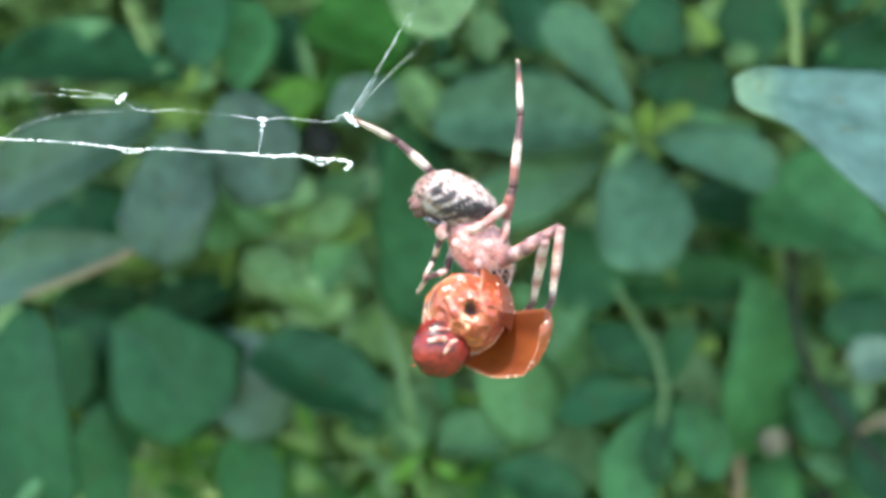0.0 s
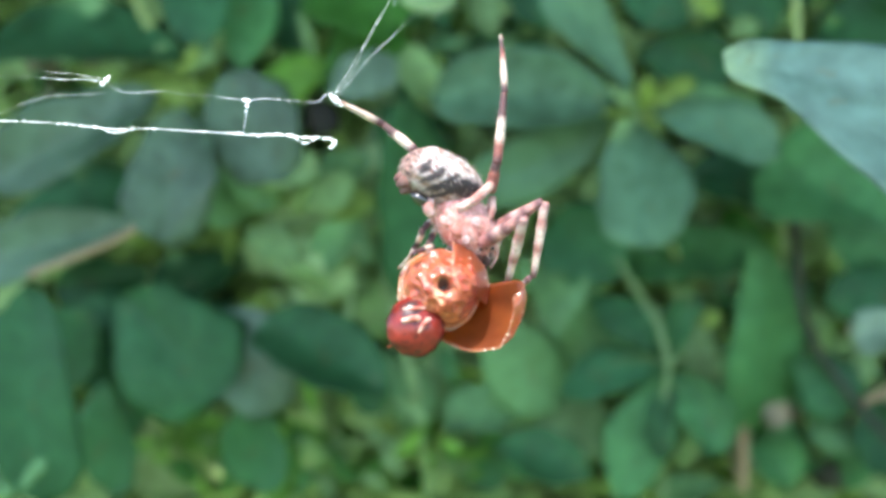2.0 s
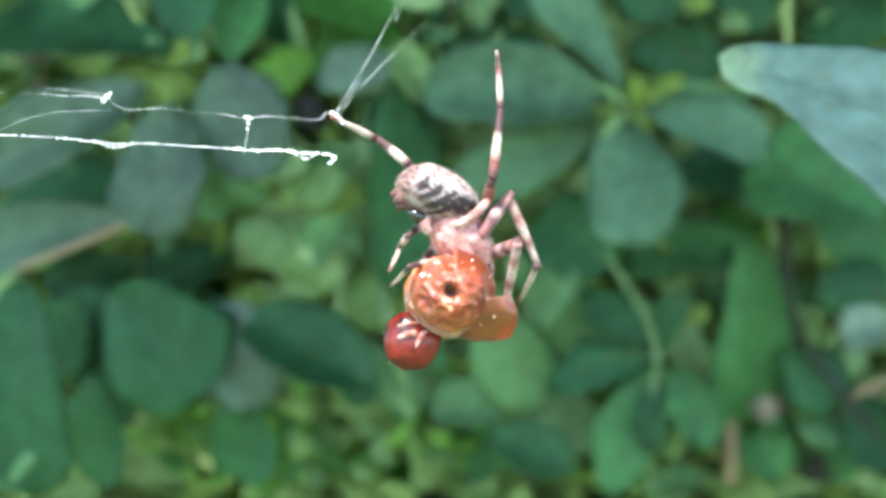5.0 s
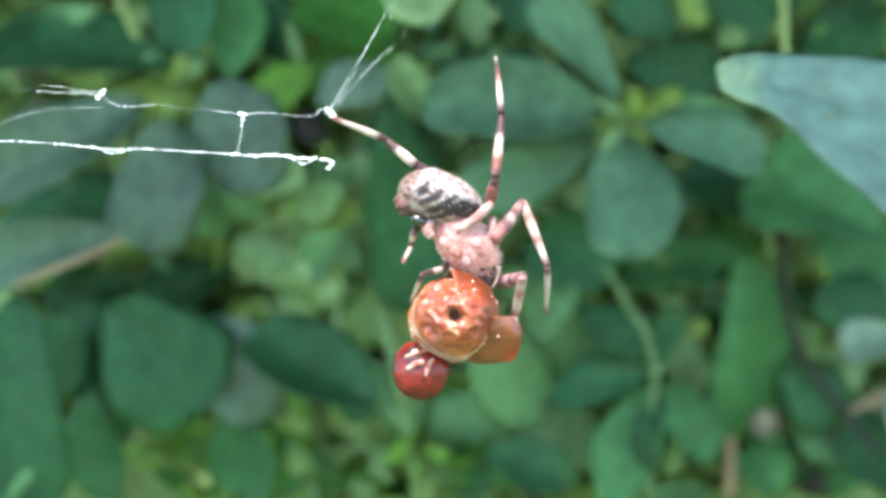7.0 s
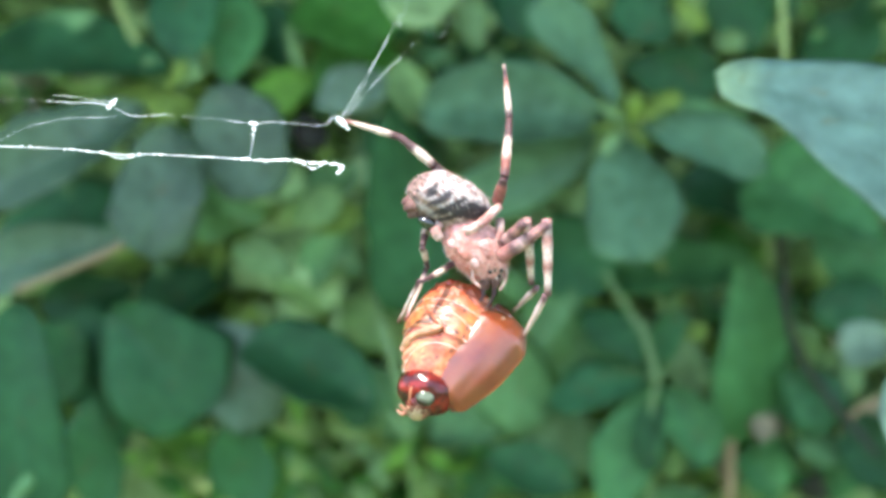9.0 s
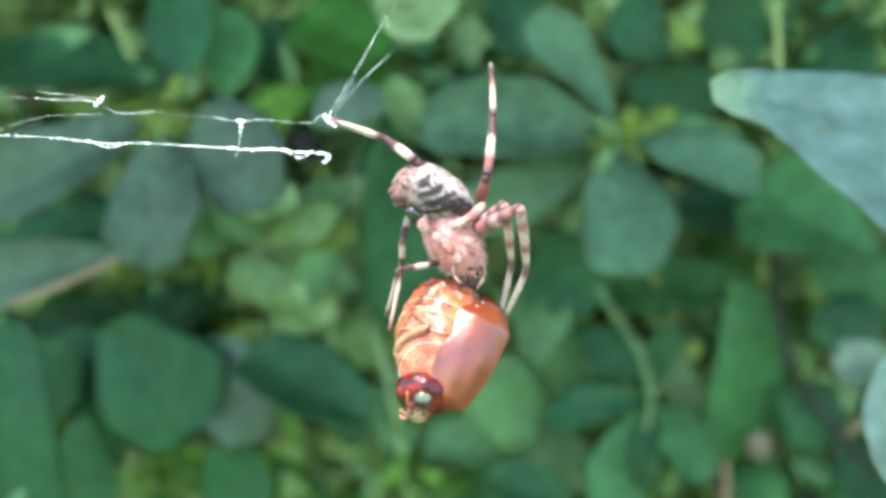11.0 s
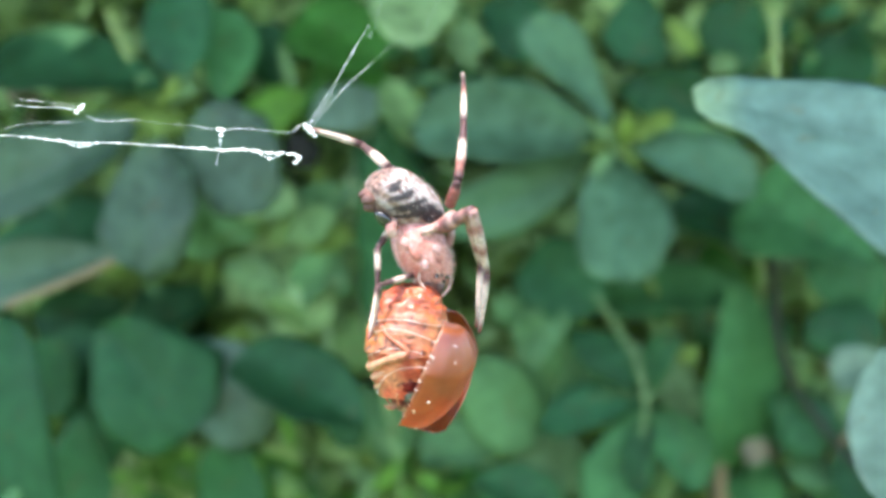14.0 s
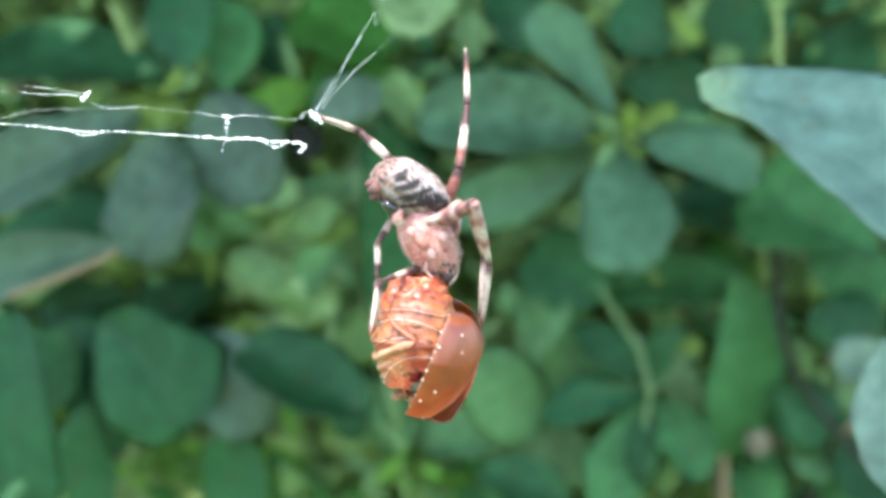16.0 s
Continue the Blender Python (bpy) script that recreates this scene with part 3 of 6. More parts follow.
leaf(right_sprig, (0.08546, 0.41, 0.56605), (0.09150, 0.41, 0.57207), 0.00665, 0, "light")
leaf(right_sprig, (0.08788, 0.41, 0.58176), (0.09608, 0.41, 0.58897), 0.00768, 0, "soft")
leaf(right_sprig, (0.08685, 0.405, 0.56292), (0.09878, 0.405, 0.54612), 0.01517, 0, "shade", "rhomb")
leaf(right_sprig, (0.08523, 0.415, 0.54227), (0.09135, 0.415, 0.55697), 0.01166, 0, "mid")
leaf(right_sprig, (0.07422, 0.415, 0.54231), (0.06812, 0.415, 0.55461), 0.01295, 0, "mid")
leaf(right_sprig, (0.07133, 0.405, 0.55700), (0.06776, 0.405, 0.56180), 0.00632, 0, "dry", "rhomb")
leaf(right_sprig, (0.08065, 0.41, 0.59870), (0.09993, 0.41, 0.59379), 0.01664, 0, "mid")
leaf(right_sprig, (0.06816, 0.415, 0.59135), (0.06085, 0.415, 0.60360), 0.00777, 0, "bright")
leaf(right_sprig, (0.07232, 0.418, 0.59246), (0.06864, 0.418, 0.59863), 0.00783, 0, "lime")
top_sprig = sprig("top_sprig")
leaf(top_sprig, (0.04911, 0.392, 0.64974), (0.05516, 0.39, 0.64205), 0.00415, 20, "yellow")
leaf(top_sprig, (0.05772, 0.392, 0.63936), (0.06374, 0.39, 0.63961), 0.00391, 0, "light")
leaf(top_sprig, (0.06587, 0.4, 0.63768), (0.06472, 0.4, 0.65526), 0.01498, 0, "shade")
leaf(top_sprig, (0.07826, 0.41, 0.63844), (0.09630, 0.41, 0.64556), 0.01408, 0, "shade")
leaf(top_sprig, (0.09379, 0.415, 0.63635), (0.08526, 0.415, 0.64369), 0.00648, 0, "bright")
leaf(top_sprig, (0.05176, 0.4, 0.62977), (0.05999, 0.4, 0.63044), 0.00449, 0, "dead", "rhomb")
low_growth = sprig("low_growth")
leaf(low_growth, (-0.06355, 0.43, 0.53803), (-0.06913, 0.43, 0.55589), 0.01074, 0, "bright")
leaf(low_growth, (-0.05781, 0.43, 0.54056), (-0.05641, 0.43, 0.55711), 0.01020, 20, "lime")
leaf(low_growth, (-0.03366, 0.43, 0.53919), (-0.03481, 0.43, 0.55829), 0.01101, 0, "bright")
leaf(low_growth, (-0.02607, 0.44, 0.53763), (-0.02402, 0.44, 0.55456), 0.01154, 10, "lime")
leaf(low_growth, (-0.00202, 0.44, 0.53884), (-0.02018, 0.44, 0.54543), 0.01236, 10, "bright")
leaf(low_growth, (-0.00943, 0.43, 0.55819), (-0.01708, 0.43, 0.55059), 0.00940, 10, "soft")
leaf(low_growth, (0.00954, 0.43, 0.54158), (0.00830, 0.43, 0.54858), 0.00591, 10, "yellow")
leaf(low_growth, (0.06517, 0.42, 0.54284), (0.06324, 0.415, 0.56260), 0.00704, 10, "dry")
leaf(low_growth, (0.05888, 0.41, 0.55404), (0.05346, 0.41, 0.56618), 0.00512, -10, "dry", "rhomb")
leaf(low_growth, (0.08374, 0.42, 0.54127), (0.08251, 0.42, 0.54774), 0.00603, 0, "dead", "rhomb")
leaf(low_growth, (0.09609, 0.41, 0.56237), (0.08788, 0.41, 0.56119), 0.00512, 0, "dry", "rhomb")
leaf(low_growth, (-0.06410, 0.4, 0.55576), (-0.06699, 0.4, 0.56406), 0.00499, 0, "dry", "rhomb")
stem(centre_sprig, [(0.03804, 0.375, 0.62200), (0.03818, 0.378, 0.61270), (0.05532, 0.425, 0.58106)], 0.0009, "lime")
stem(left_sprig, [(-0.05263, 0.376, 0.62987), (-0.05590, 0.376, 0.63651), (-0.05875, 0.376, 0.64072), (-0.06211, 0.376, 0.64846)], 0.0009, "lime")
stem(low_sprig, [(-0.05807, 0.374, 0.60072), (-0.06383, 0.374, 0.59766), (-0.07158, 0.374, 0.59438), (-0.08155, 0.374, 0.59056)], 0.0007, "tan")
stem(mid_sprig, [(-0.02049, 0.4, 0.57806), (-0.01946, 0.4, 0.59339), (-0.01632, 0.4, 0.60634), (-0.01469, 0.402, 0.62053), (-0.00831, 0.405, 0.63489)], 0.0009, "light")
stem(mid_sprig, [(-0.00662, 0.4, 0.56618), (-0.00963, 0.4, 0.57801), (-0.01273, 0.402, 0.58738), (-0.01565, 0.405, 0.59920), (-0.01702, 0.405, 0.60993)], 0.0009, "light")
stem(mid_sprig, [(-0.00662, 0.4, 0.56618), (-0.00537, 0.405, 0.55491), (-0.00348, 0.41, 0.54093)], 0.0007, "light")
stem(mid_sprig, [(-0.01601, 0.412, 0.59302), (-0.02579, 0.412, 0.58213), (-0.03679, 0.412, 0.57244)], 0.0005, "light")
stem(fork_sprig, [(0.04517, 0.388, 0.57126), (0.04357, 0.39, 0.57846), (0.04009, 0.392, 0.58470), (0.03505, 0.395, 0.59330)], 0.0005, "light")
stem(fork_sprig, [(0.04539, 0.39, 0.57109), (0.04373, 0.392, 0.55749), (0.04462, 0.392, 0.54356)], 0.0004, "light")
stem(fork_sprig, [(0.04539, 0.39, 0.57132), (0.04029, 0.392, 0.57256), (0.03359, 0.395, 0.57117)], 0.0002, "light")
stem(fork_sprig, [(0.04585, 0.39, 0.57155), (0.05164, 0.395, 0.57576), (0.05639, 0.4, 0.58245)], 0.0003, "light")
stem(right_sprig, [(0.07207, 0.398, 0.60359), (0.07276, 0.398, 0.59305), (0.07369, 0.398, 0.58249), (0.07744, 0.398, 0.57308), (0.08464, 0.4, 0.56345), (0.09288, 0.4, 0.55396)], 0.0008, "brown")
stem(right_sprig, [(0.07102, 0.41, 0.61321), (0.07173, 0.41, 0.59874), (0.07220, 0.41, 0.58666)], 0.0006, "lime")
stem(right_sprig, [(0.09758, 0.405, 0.56647), (0.08923, 0.405, 0.56268), (0.08667, 0.41, 0.55756)], 0.0008, "tan")
stem(top_sprig, [(0.06554, 0.36, 0.64704), (0.06596, 0.36, 0.63966), (0.06616, 0.36, 0.63227)], 0.0008, "lime")
stem(low_growth, [(0.06321, 0.41, 0.54286), (0.06347, 0.41, 0.55281), (0.06280, 0.412, 0.56230)], 0.0009, "tan")
stem(low_growth, [(0.08222, 0.412, 0.54883), (0.08464, 0.412, 0.54248)], 0.0009, "brown")
scatter(mid_sprig, 40, (-0.04772, 0.412, 0.57811), (-0.01483, 0.44, 0.61692), (0.005, 0.013), ("pale", "light", "pale", "yellow"), 31)
scatter(mid_sprig, 46, (-0.04227, 0.388, 0.58136), (-0.0138, 0.41, 0.60973), (0.006, 0.014), ("pale", "light", "pale", "yellow"), 39)
scatter(mid_sprig, 26, (-0.01132, 0.405, 0.62989), (0.02211, 0.43, 0.65085), (0.003, 0.008), ("light", "mid", "yellow", "dark"), 32)
scatter(low_growth, 70, (-0.07273, 0.41, 0.54432), (0.02811, 0.44, 0.56654), (0.003, 0.010), ("lime", "light", "bright", "mid", "mid"), 33)
scatter(low_growth, 16, (-0.02238, 0.395, 0.54653), (0.00088, 0.42, 0.56055), (0.004, 0.010), ("light", "lime", "yellow", "lime"), 41)
scatter(low_growth, 18, (-0.06506, 0.4, 0.5457), (-0.01767, 0.42, 0.56048), (0.004, 0.010), ("lime", "bright", "lime", "light"), 42)
scatter(fork_sprig, 16, (0.03119, 0.412, 0.56383), (0.06509, 0.428, 0.58523), (0.005, 0.012), ("pale", "light", "soft"), 44)
scatter(right_sprig, 30, (0.04799, 0.41, 0.54958), (0.09071, 0.43, 0.58779), (0.006, 0.014), ("light", "mid", "mid", "light"), 43)
scatter(right_sprig, 46, (0.0543, 0.412, 0.54572), (0.10063, 0.44, 0.57716), (0.003, 0.009), ("mid", "light", "dry", "dark", "mid"), 34)
scatter(left_sprig, 24, (-0.0699, 0.38, 0.62001), (-0.0441, 0.41, 0.64222), (0.002, 0.006), ("yellow", "light", "mid"), 35)
scatter(left_sprig, 14, (-0.09012, 0.39, 0.62334), (-0.06865, 0.42, 0.63822), (0.003, 0.007), ("dry", "mid", "dark"), 36)
scatter(top_sprig, 26, (0.04651, 0.4, 0.63915), (0.09806, 0.43, 0.65746), (0.003, 0.008), ("dark", "yellow", "mid", "deep"), 37)
scatter(fork_sprig, 16, (0.01141, 0.4, 0.57071), (0.03374, 0.415, 0.59658), (0.004, 0.010), ("light", "mid", "pale"), 40)
scatter(fork_sprig, 40, (0.02377, 0.41, 0.56881), (0.07981, 0.44, 0.60041), (0.003, 0.008), ("mid", "light", "pale", "light"), 38)


def broad_blade(tip, bend, end, width, profile, lean, thick=0.0003):
    """A broad blade along a bent midrib from its tip, in the x-z plane, leaning back by lean; profile: half widths from tip to base."""
    bm = bmesh.new()
    a, b, c = Vector(tip), Vector(bend), Vector(end)
    rib = []
    for side in (-1, 1):
        grid = []
        for i in range(41):
            s = i / 40
            p = a * (1 - s) ** 2 + b * 2 * s * (1 - s) + c * s * s
            way = ((b - a) * (1 - s) + (c - b) * s).normalized()
            across = Vector((way.y, -way.x))
            k = s * (len(profile) - 1)
            n = min(int(k), len(profile) - 2)
            w = width / 2 * (profile[n] + (profile[n + 1] - profile[n]) * (k - n))
            if side < 0:
                rib.append((p, w))
            row = []
            for j in range(-8, 9):
                e = j / 8
                q = p + across * w * e * (1 + 0.02 * math.sin(17 * s + 2 * e))
                wave = 0.10 * w * e * e + 0.03 * width * math.sin(6 * s + 2 * e) * abs(e)
                edge = 0.0 if abs(j) == 8 or i in (0, 40) else thick * side
                row.append(bm.verts.new((q.x, lean * (q.y - a.y) - wave + edge, q.y)))
            grid.append(row)
        for g, h in zip(grid, grid[1:]):
            for k in range(16):
                q = (g[k], h[k], h[k + 1], g[k + 1])
                bm.faces.new(q if side < 0 else q[::-1])
    bmesh.ops.remove_doubles(bm, verts=bm.verts, dist=1e-7)
    bmesh.ops.recalc_face_normals(bm, faces=bm.faces)
    return bm, [Vector((p.x, lean * (p.y - a.y) - 0.0003, p.y)) for p, w in rib]


def broad_leaf(at, tip, bend, end, width, profile, lean, colour, label, stalk):
    ob = thing("broad_leaf", at, label, "leaf")
    bm, rib = broad_blade(tip, bend, end, width, profile, lean)
    blade = part("blade", bm, LEAF[colour], ob)
    bm = bmesh.new()
    tube(bm, rib[2:], [0.00008 + 0.00022 * i / 40 for i in range(len(rib) - 2)], 8)
    part("midrib", bm, LEAF[colour], blade, "slightly raised midrib")
    bm = bmesh.new()
    tube(bm, smooth_path([rib[-1], *(Vector(p) - ob.location for p in stalk)]), 0.0007, 8)
    part("stalk", bm, STEM["light"], ob)
    return ob


# the leaves that jut out before the shrub
broad = broad_leaf((0.04246, 0.28, 0.62332), (0, 0), (0.016, 0.0015), (0.0535, -0.0285), 0.0256, (0.14, 0.28, 0.33, 0.37, 0.49, 0.64, 0.77, 0.86, 0.93, 0.92, 0.85, 0.6, 0.1), 0.45, "broad_tip", "broad smooth blue-green leaf jutting from the shrub", ((0.11651, 0.32, 0.5892), (0.1654, 0.44, 0.57998)))
low_broad = broad_leaf((0.0665, 0.28, 0.58713), (0, 0), (0.004, -0.012), (0.004, -0.026), 0.0195, (0.05, 0.55, 0.8, 0.95, 1.0, 0.97, 0.85, 0.6, 0.1), 0.5, "broad", "broad pale blue-green leaf low before the shrub", ((0.08654, 0.32, 0.53632), (0.12713, 0.46, 0.50441)))
pale = broad_leaf((0.00099, 0.35, 0.63968), (0, 0), (-0.003, 0.004), (-0.004, 0.017), 0.0165, (0.1, 0.6, 0.85, 0.97, 1.0, 0.9, 0.6, 0.1), 0.7, "pale", "pale yellowish-green leaf tip hanging above the spider", ((-0.00308, 0.4, 0.67078), (-0.00501, 0.47, 0.68593)))


# ---- web ----
def silk_line(bm, owner, points, radius, beads=0, seed=0):
    """One silk thread with sticky beads along it."""
    rnd = random.Random(seed)
    pts = smooth_path([Vector(p) - owner.location for p in points], 8)
    radii = [radius * rnd.choice((0.3, 0.4, 0.6, 0.9, 1.1)) for _ in pts]
    tube(bm, [p + Vector((0, 0, rnd.uniform(-1, 1) * radius * 0.6)) for p in pts], radii, 6)
    for _ in range(beads):
        p = rnd.choice(pts)
        blob(bm, p + Vector((0, 0, rnd.uniform(-1, 1) * radius)), [radius * rnd.uniform(1.2, 2.4) * 1.6, radius * rnd.uniform(1.0, 1.8), radius * rnd.uniform(1.0, 1.8)], u=8, v=6)


def thread(owner, points, radius, beads=0, seed=0):
    bm = bmesh.new()
    silk_line(bm, owner, points, radius, beads, seed)
    return part("thread", bm, SILK, owner)


web = thing("spider_web", (0, 0.21, 0.6), "torn orb web remnant of white silk threads", "spider web")
thread(web, [(-0.05844, 0.21, 0.61717), (-0.04854, 0.21, 0.6169), (-0.04236, 0.21, 0.61673)], 0.000008, 2, 9)
thread(web, [(-0.04236, 0.21, 0.61673), (-0.03957, 0.21, 0.61649), (-0.03741, 0.21, 0.6165), (-0.03524, 0.21, 0.61614)], 0.000036, 16, 1)
thread(web, [(-0.03524, 0.21, 0.61614), (-0.03308, 0.21, 0.61503), (-0.02918, 0.21, 0.61517)], 0.00003, 9, 2)
thread(web, [(-0.02918, 0.21, 0.61517), (-0.02627, 0.21, 0.61481), (-0.02318, 0.21, 0.61457)], 0.000010, 0, 3)
thread(web, [(-0.02318, 0.21, 0.61457), (-0.01978, 0.21, 0.61409), (-0.01761, 0.21, 0.61428), (-0.01236, 0.21, 0.61387), (-0.01131, 0.21, 0.61462), (-0.01019, 0.21, 0.6145)], 0.000034, 18, 4)
thread(web, [(-0.04852, 0.21, 0.61182), (-0.04556, 0.21, 0.61344), (-0.04204, 0.21, 0.61451), (-0.03926, 0.21, 0.61483), (-0.03481, 0.21, 0.6149)], 0.000018, 9, 5)
thread(web, [(-0.0199, 0.21, 0.61409), (-0.01983, 0.21, 0.61267), (-0.02032, 0.21, 0.61026)], 0.000030, 4, 6)
thread(web, [(-0.01032, 0.21, 0.61456), (-0.00835, 0.21, 0.61704), (-0.00589, 0.21, 0.62199), (-0.00411, 0.22, 0.62674), (-0.00242, 0.23, 0.63257), (0.012, 0.28, 0.70), (0.03, 0.33, 0.83)], 0.000022, 14, 7)
thread(web, [(-0.01007, 0.21, 0.61456), (-0.00804, 0.21, 0.61673), (-0.00576, 0.21, 0.61934), (-0.001, 0.22, 0.625), (0.00436, 0.23, 0.63192), (0.03, 0.27, 0.70), (0.07, 0.32, 0.83)], 0.000008, 6, 8)
thread(web, [(-0.01032, 0.21, 0.61450), (-0.0088, 0.211, 0.6172), (-0.0069, 0.211, 0.6203), (-0.0052, 0.212, 0.6233)], 0.000026, 10, 21)
thread(web, [(-0.00985, 0.21, 0.61440), (-0.0079, 0.209, 0.6168), (-0.0058, 0.209, 0.6191), (-0.0036, 0.21, 0.6212)], 0.000018, 6, 22)
thread(web, [(-0.04180, 0.21, 0.61735), (-0.0392, 0.21, 0.6171), (-0.0370, 0.21, 0.6168), (-0.0352, 0.21, 0.6166)], 0.000022, 12, 23)
thread(web, [(-0.01075, 0.21, 0.61475), (-0.0106, 0.21, 0.6142), (-0.0100, 0.21, 0.6137), (-0.0095, 0.21, 0.6134)], 0.000045, 8, 24)
bm = bmesh.new()
for at, r in (((-0.01013, 0.21, 0.61431), 0.00026), ((-0.01063, 0.21, 0.61468), 0.0002), ((-0.00982, 0.21, 0.61394), 0.00024), ((-0.00951, 0.21, 0.61351), 0.00016), ((-0.03518, 0.21, 0.61639), 0.00026), ((-0.03561, 0.21, 0.61595), 0.00022), ((-0.03488, 0.21, 0.61676), 0.00016), ((-0.01971, 0.21, 0.61403), 0.00024), ((-0.02009, 0.21, 0.61415), 0.00018), ((-0.01977, 0.21, 0.61347), 0.00018), ((-0.0199, 0.21, 0.61292), 0.00013)):
    blob(bm, Vector(at) - web.location, (r * 1.2, r * 0.7, r), rough=0.5, u=12, v=8)
part("silk_knot", bm, SILK, web, "clotted white silk knots")

strand = bmesh.new()
silk_line(strand, web, [(-0.05966, 0.21, 0.61247), (-0.04852, 0.21, 0.61189), (-0.04048, 0.21, 0.61148), (-0.0343, 0.21, 0.61082), (-0.02997, 0.21, 0.61084), (-0.02069, 0.21, 0.61025)], 0.000062, 40, 11)
silk_line(strand, web, [(-0.02131, 0.21, 0.61031), (-0.01884, 0.21, 0.61007), (-0.01636, 0.21, 0.61015), (-0.01327, 0.21, 0.60979), (-0.01104, 0.21, 0.60973), (-0.01011, 0.21, 0.6093), (-0.01067, 0.21, 0.60868)], 0.000092, 34, 12)
silk_line(strand, web, [(-0.01481, 0.21, 0.6099), (-0.01389, 0.21, 0.60941), (-0.01314, 0.21, 0.60917), (-0.01234, 0.21, 0.60967)], 0.000074, 5, 13)
silk_line(strand, web, [(-0.03646, 0.21, 0.61119), (-0.0343, 0.21, 0.61045), (-0.03152, 0.21, 0.61096)], 0.000062, 5, 14)
strand = part("strand", strand, SILK, web, "thick bright silk strand ending in a small hook")

# ---- spider, in millimetres about the middle of its abdomen ----
MM = 0.001
CREAM, BROWN_MARK, DARK_MARK, PINK = (0.43, 0.375, 0.365), (0.17, 0.105, 0.075), (0.014, 0.008, 0.010), (0.64, 0.32, 0.29)


def mixed(a, b, k):
    k = max(0.0, min(1.0, k))
    return tuple(x + (y - x) * k for x, y in zip(a, b))


def abdomen_mark(q):
    """Cream above with dark slanting chevrons on the flank, brown-streaked below."""
    x, z = q.x * 5.1, q.z * 3.2
    wob = 0.25 * noise.noise(Vector((x, z, q.y)) * 1.7)
    stipple = noise.noise(Vector((x * 2.2 + z * 1.5, q.y * 7.0, z * 4.5)))
    c = mixed(CREAM, (0.20, 0.115, 0.10), (stipple - 0.02 + 0.12 * max(0.0, z - 1.2) + 0.10 * max(0.0, -x - 2.2)) * 4.0)
    low = max(0.0, min(1.0, (-z - 0.2 + wob) / 0.6))
    streak = 0.5 + 0.5 * math.sin((z * 1.0 + x * 0.30 + wob) * 5.5)
    c = mixed(c, mixed(CREAM, BROWN_MARK, 0.35 + 0.65 * streak), low)
    for mx, mz, rx, rz, lean in ((-2.75, 0.3, 0.72, 0.42, 1.15), (-1.3, -0.05, 1.0, 0.36, 0.98), (0.1, -0.55, 1.45, 0.36, 0.92), (1.35, -0.55, 1.5, 0.42, 0.85), (2.7, -0.35, 1.5, 0.8, 0.45), (3.6, -0.6, 1.2, 0.8, 0.2), (-0.9, -1.25, 1.2, 0.2, 0.75), (0.3, -1.8, 1.4, 0.22, 0.6), (-2.3, -0.9, 0.7, 0.2, 0.9)):
        dx, dz = x - mx, z - mz
        u, v = dx * math.cos(lean) + dz * math.sin(lean), -dx * math.sin(lean) + dz * math.cos(lean)
        k = 1.25 - math.hypot(u / rx, v / rz) / 1.2 + wob
        c = mixed(c, DARK_MARK, k * 3)
    tail = max(0.0, min(1.0, -x - 3.2))
    return mixed(c, mixed((0.30, 0.17, 0.14), (0.045, 0.022, 0.02), 0.5 + 1.6 * noise.noise(Vector((x, q.y * 3, z)) * 2.6)), tail * 0.9)


spider = thing("spider", (0, 0.21, 0.6), "orb-weaver spider with cream and black abdomen, feeding", "spider")
TILT = Matrix.Rotation(radians(20), 4, "Y")
bm = bmesh.new()
blob(bm, (0, 0, 0), (4.85 * MM, 3.4 * MM, 2.95 * MM), TILT, abdomen_mark, 0.035, 96, 64, lambda q: Vector((q.x, q.y * (1 - 0.12 * q.x), q.z * (1.0 - 0.10 * q.x) + 0.10 * max(0.0, 1 - abs(q.x + 0.45) / 0.4) * max(0.0, q.z) - 0.10 * max(0.0, q.x - 0.4) * max(0.0, q.z))))
part("abdomen", bm, SKIN, spider, "cream abdomen with black slanting marks")
bm = bmesh.new()
for cone, tone in (((-4.2, 0.0, 0.25, -5.35, 0.0, -0.05), (0.20, 0.09, 0.075)), ((-4.1, -0.7, -0.3, -5.2, -0.8, -0.75), (0.17, 0.075, 0.06)), ((-3.9, -0.3, -0.9, -4.7, -0.5, -1.55), (0.14, 0.07, 0.06))):
    a, b = Vector(cone[:3]) * MM, Vector(cone[3:]) * MM
    tube(bm, [a, a.lerp(b, 0.4), a.lerp(b, 0.8), b], [0.85 * MM, 0.66 * MM, 0.4 * MM, 0.16 * MM], 14, lambda q: mixed(tone, (0.10, 0.045, 0.04), (q - 0.3) * 1.8 + 0.5 * math.sin(q * 17)))
part("spinneret", bm, SKIN, spider, "brown spinnerets")
bm = bmesh.new()
blob(bm, (-2.6 * MM, -1.2 * MM, -2.3 * MM), (1.3 * MM, 1.3 * MM, 0.7 * MM), Matrix.Rotation(radians(35), 4, "Y"), None, 0.1, 16, 10)
part("underside_plate", bm, BLACK_GLOSS, spider, "glossy black plate under the abdomen")


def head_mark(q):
    # pink mottled with red, paler towards the upper side
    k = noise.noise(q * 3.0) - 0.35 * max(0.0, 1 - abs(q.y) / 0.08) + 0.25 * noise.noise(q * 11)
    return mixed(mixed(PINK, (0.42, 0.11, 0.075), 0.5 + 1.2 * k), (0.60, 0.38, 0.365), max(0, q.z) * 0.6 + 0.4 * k)


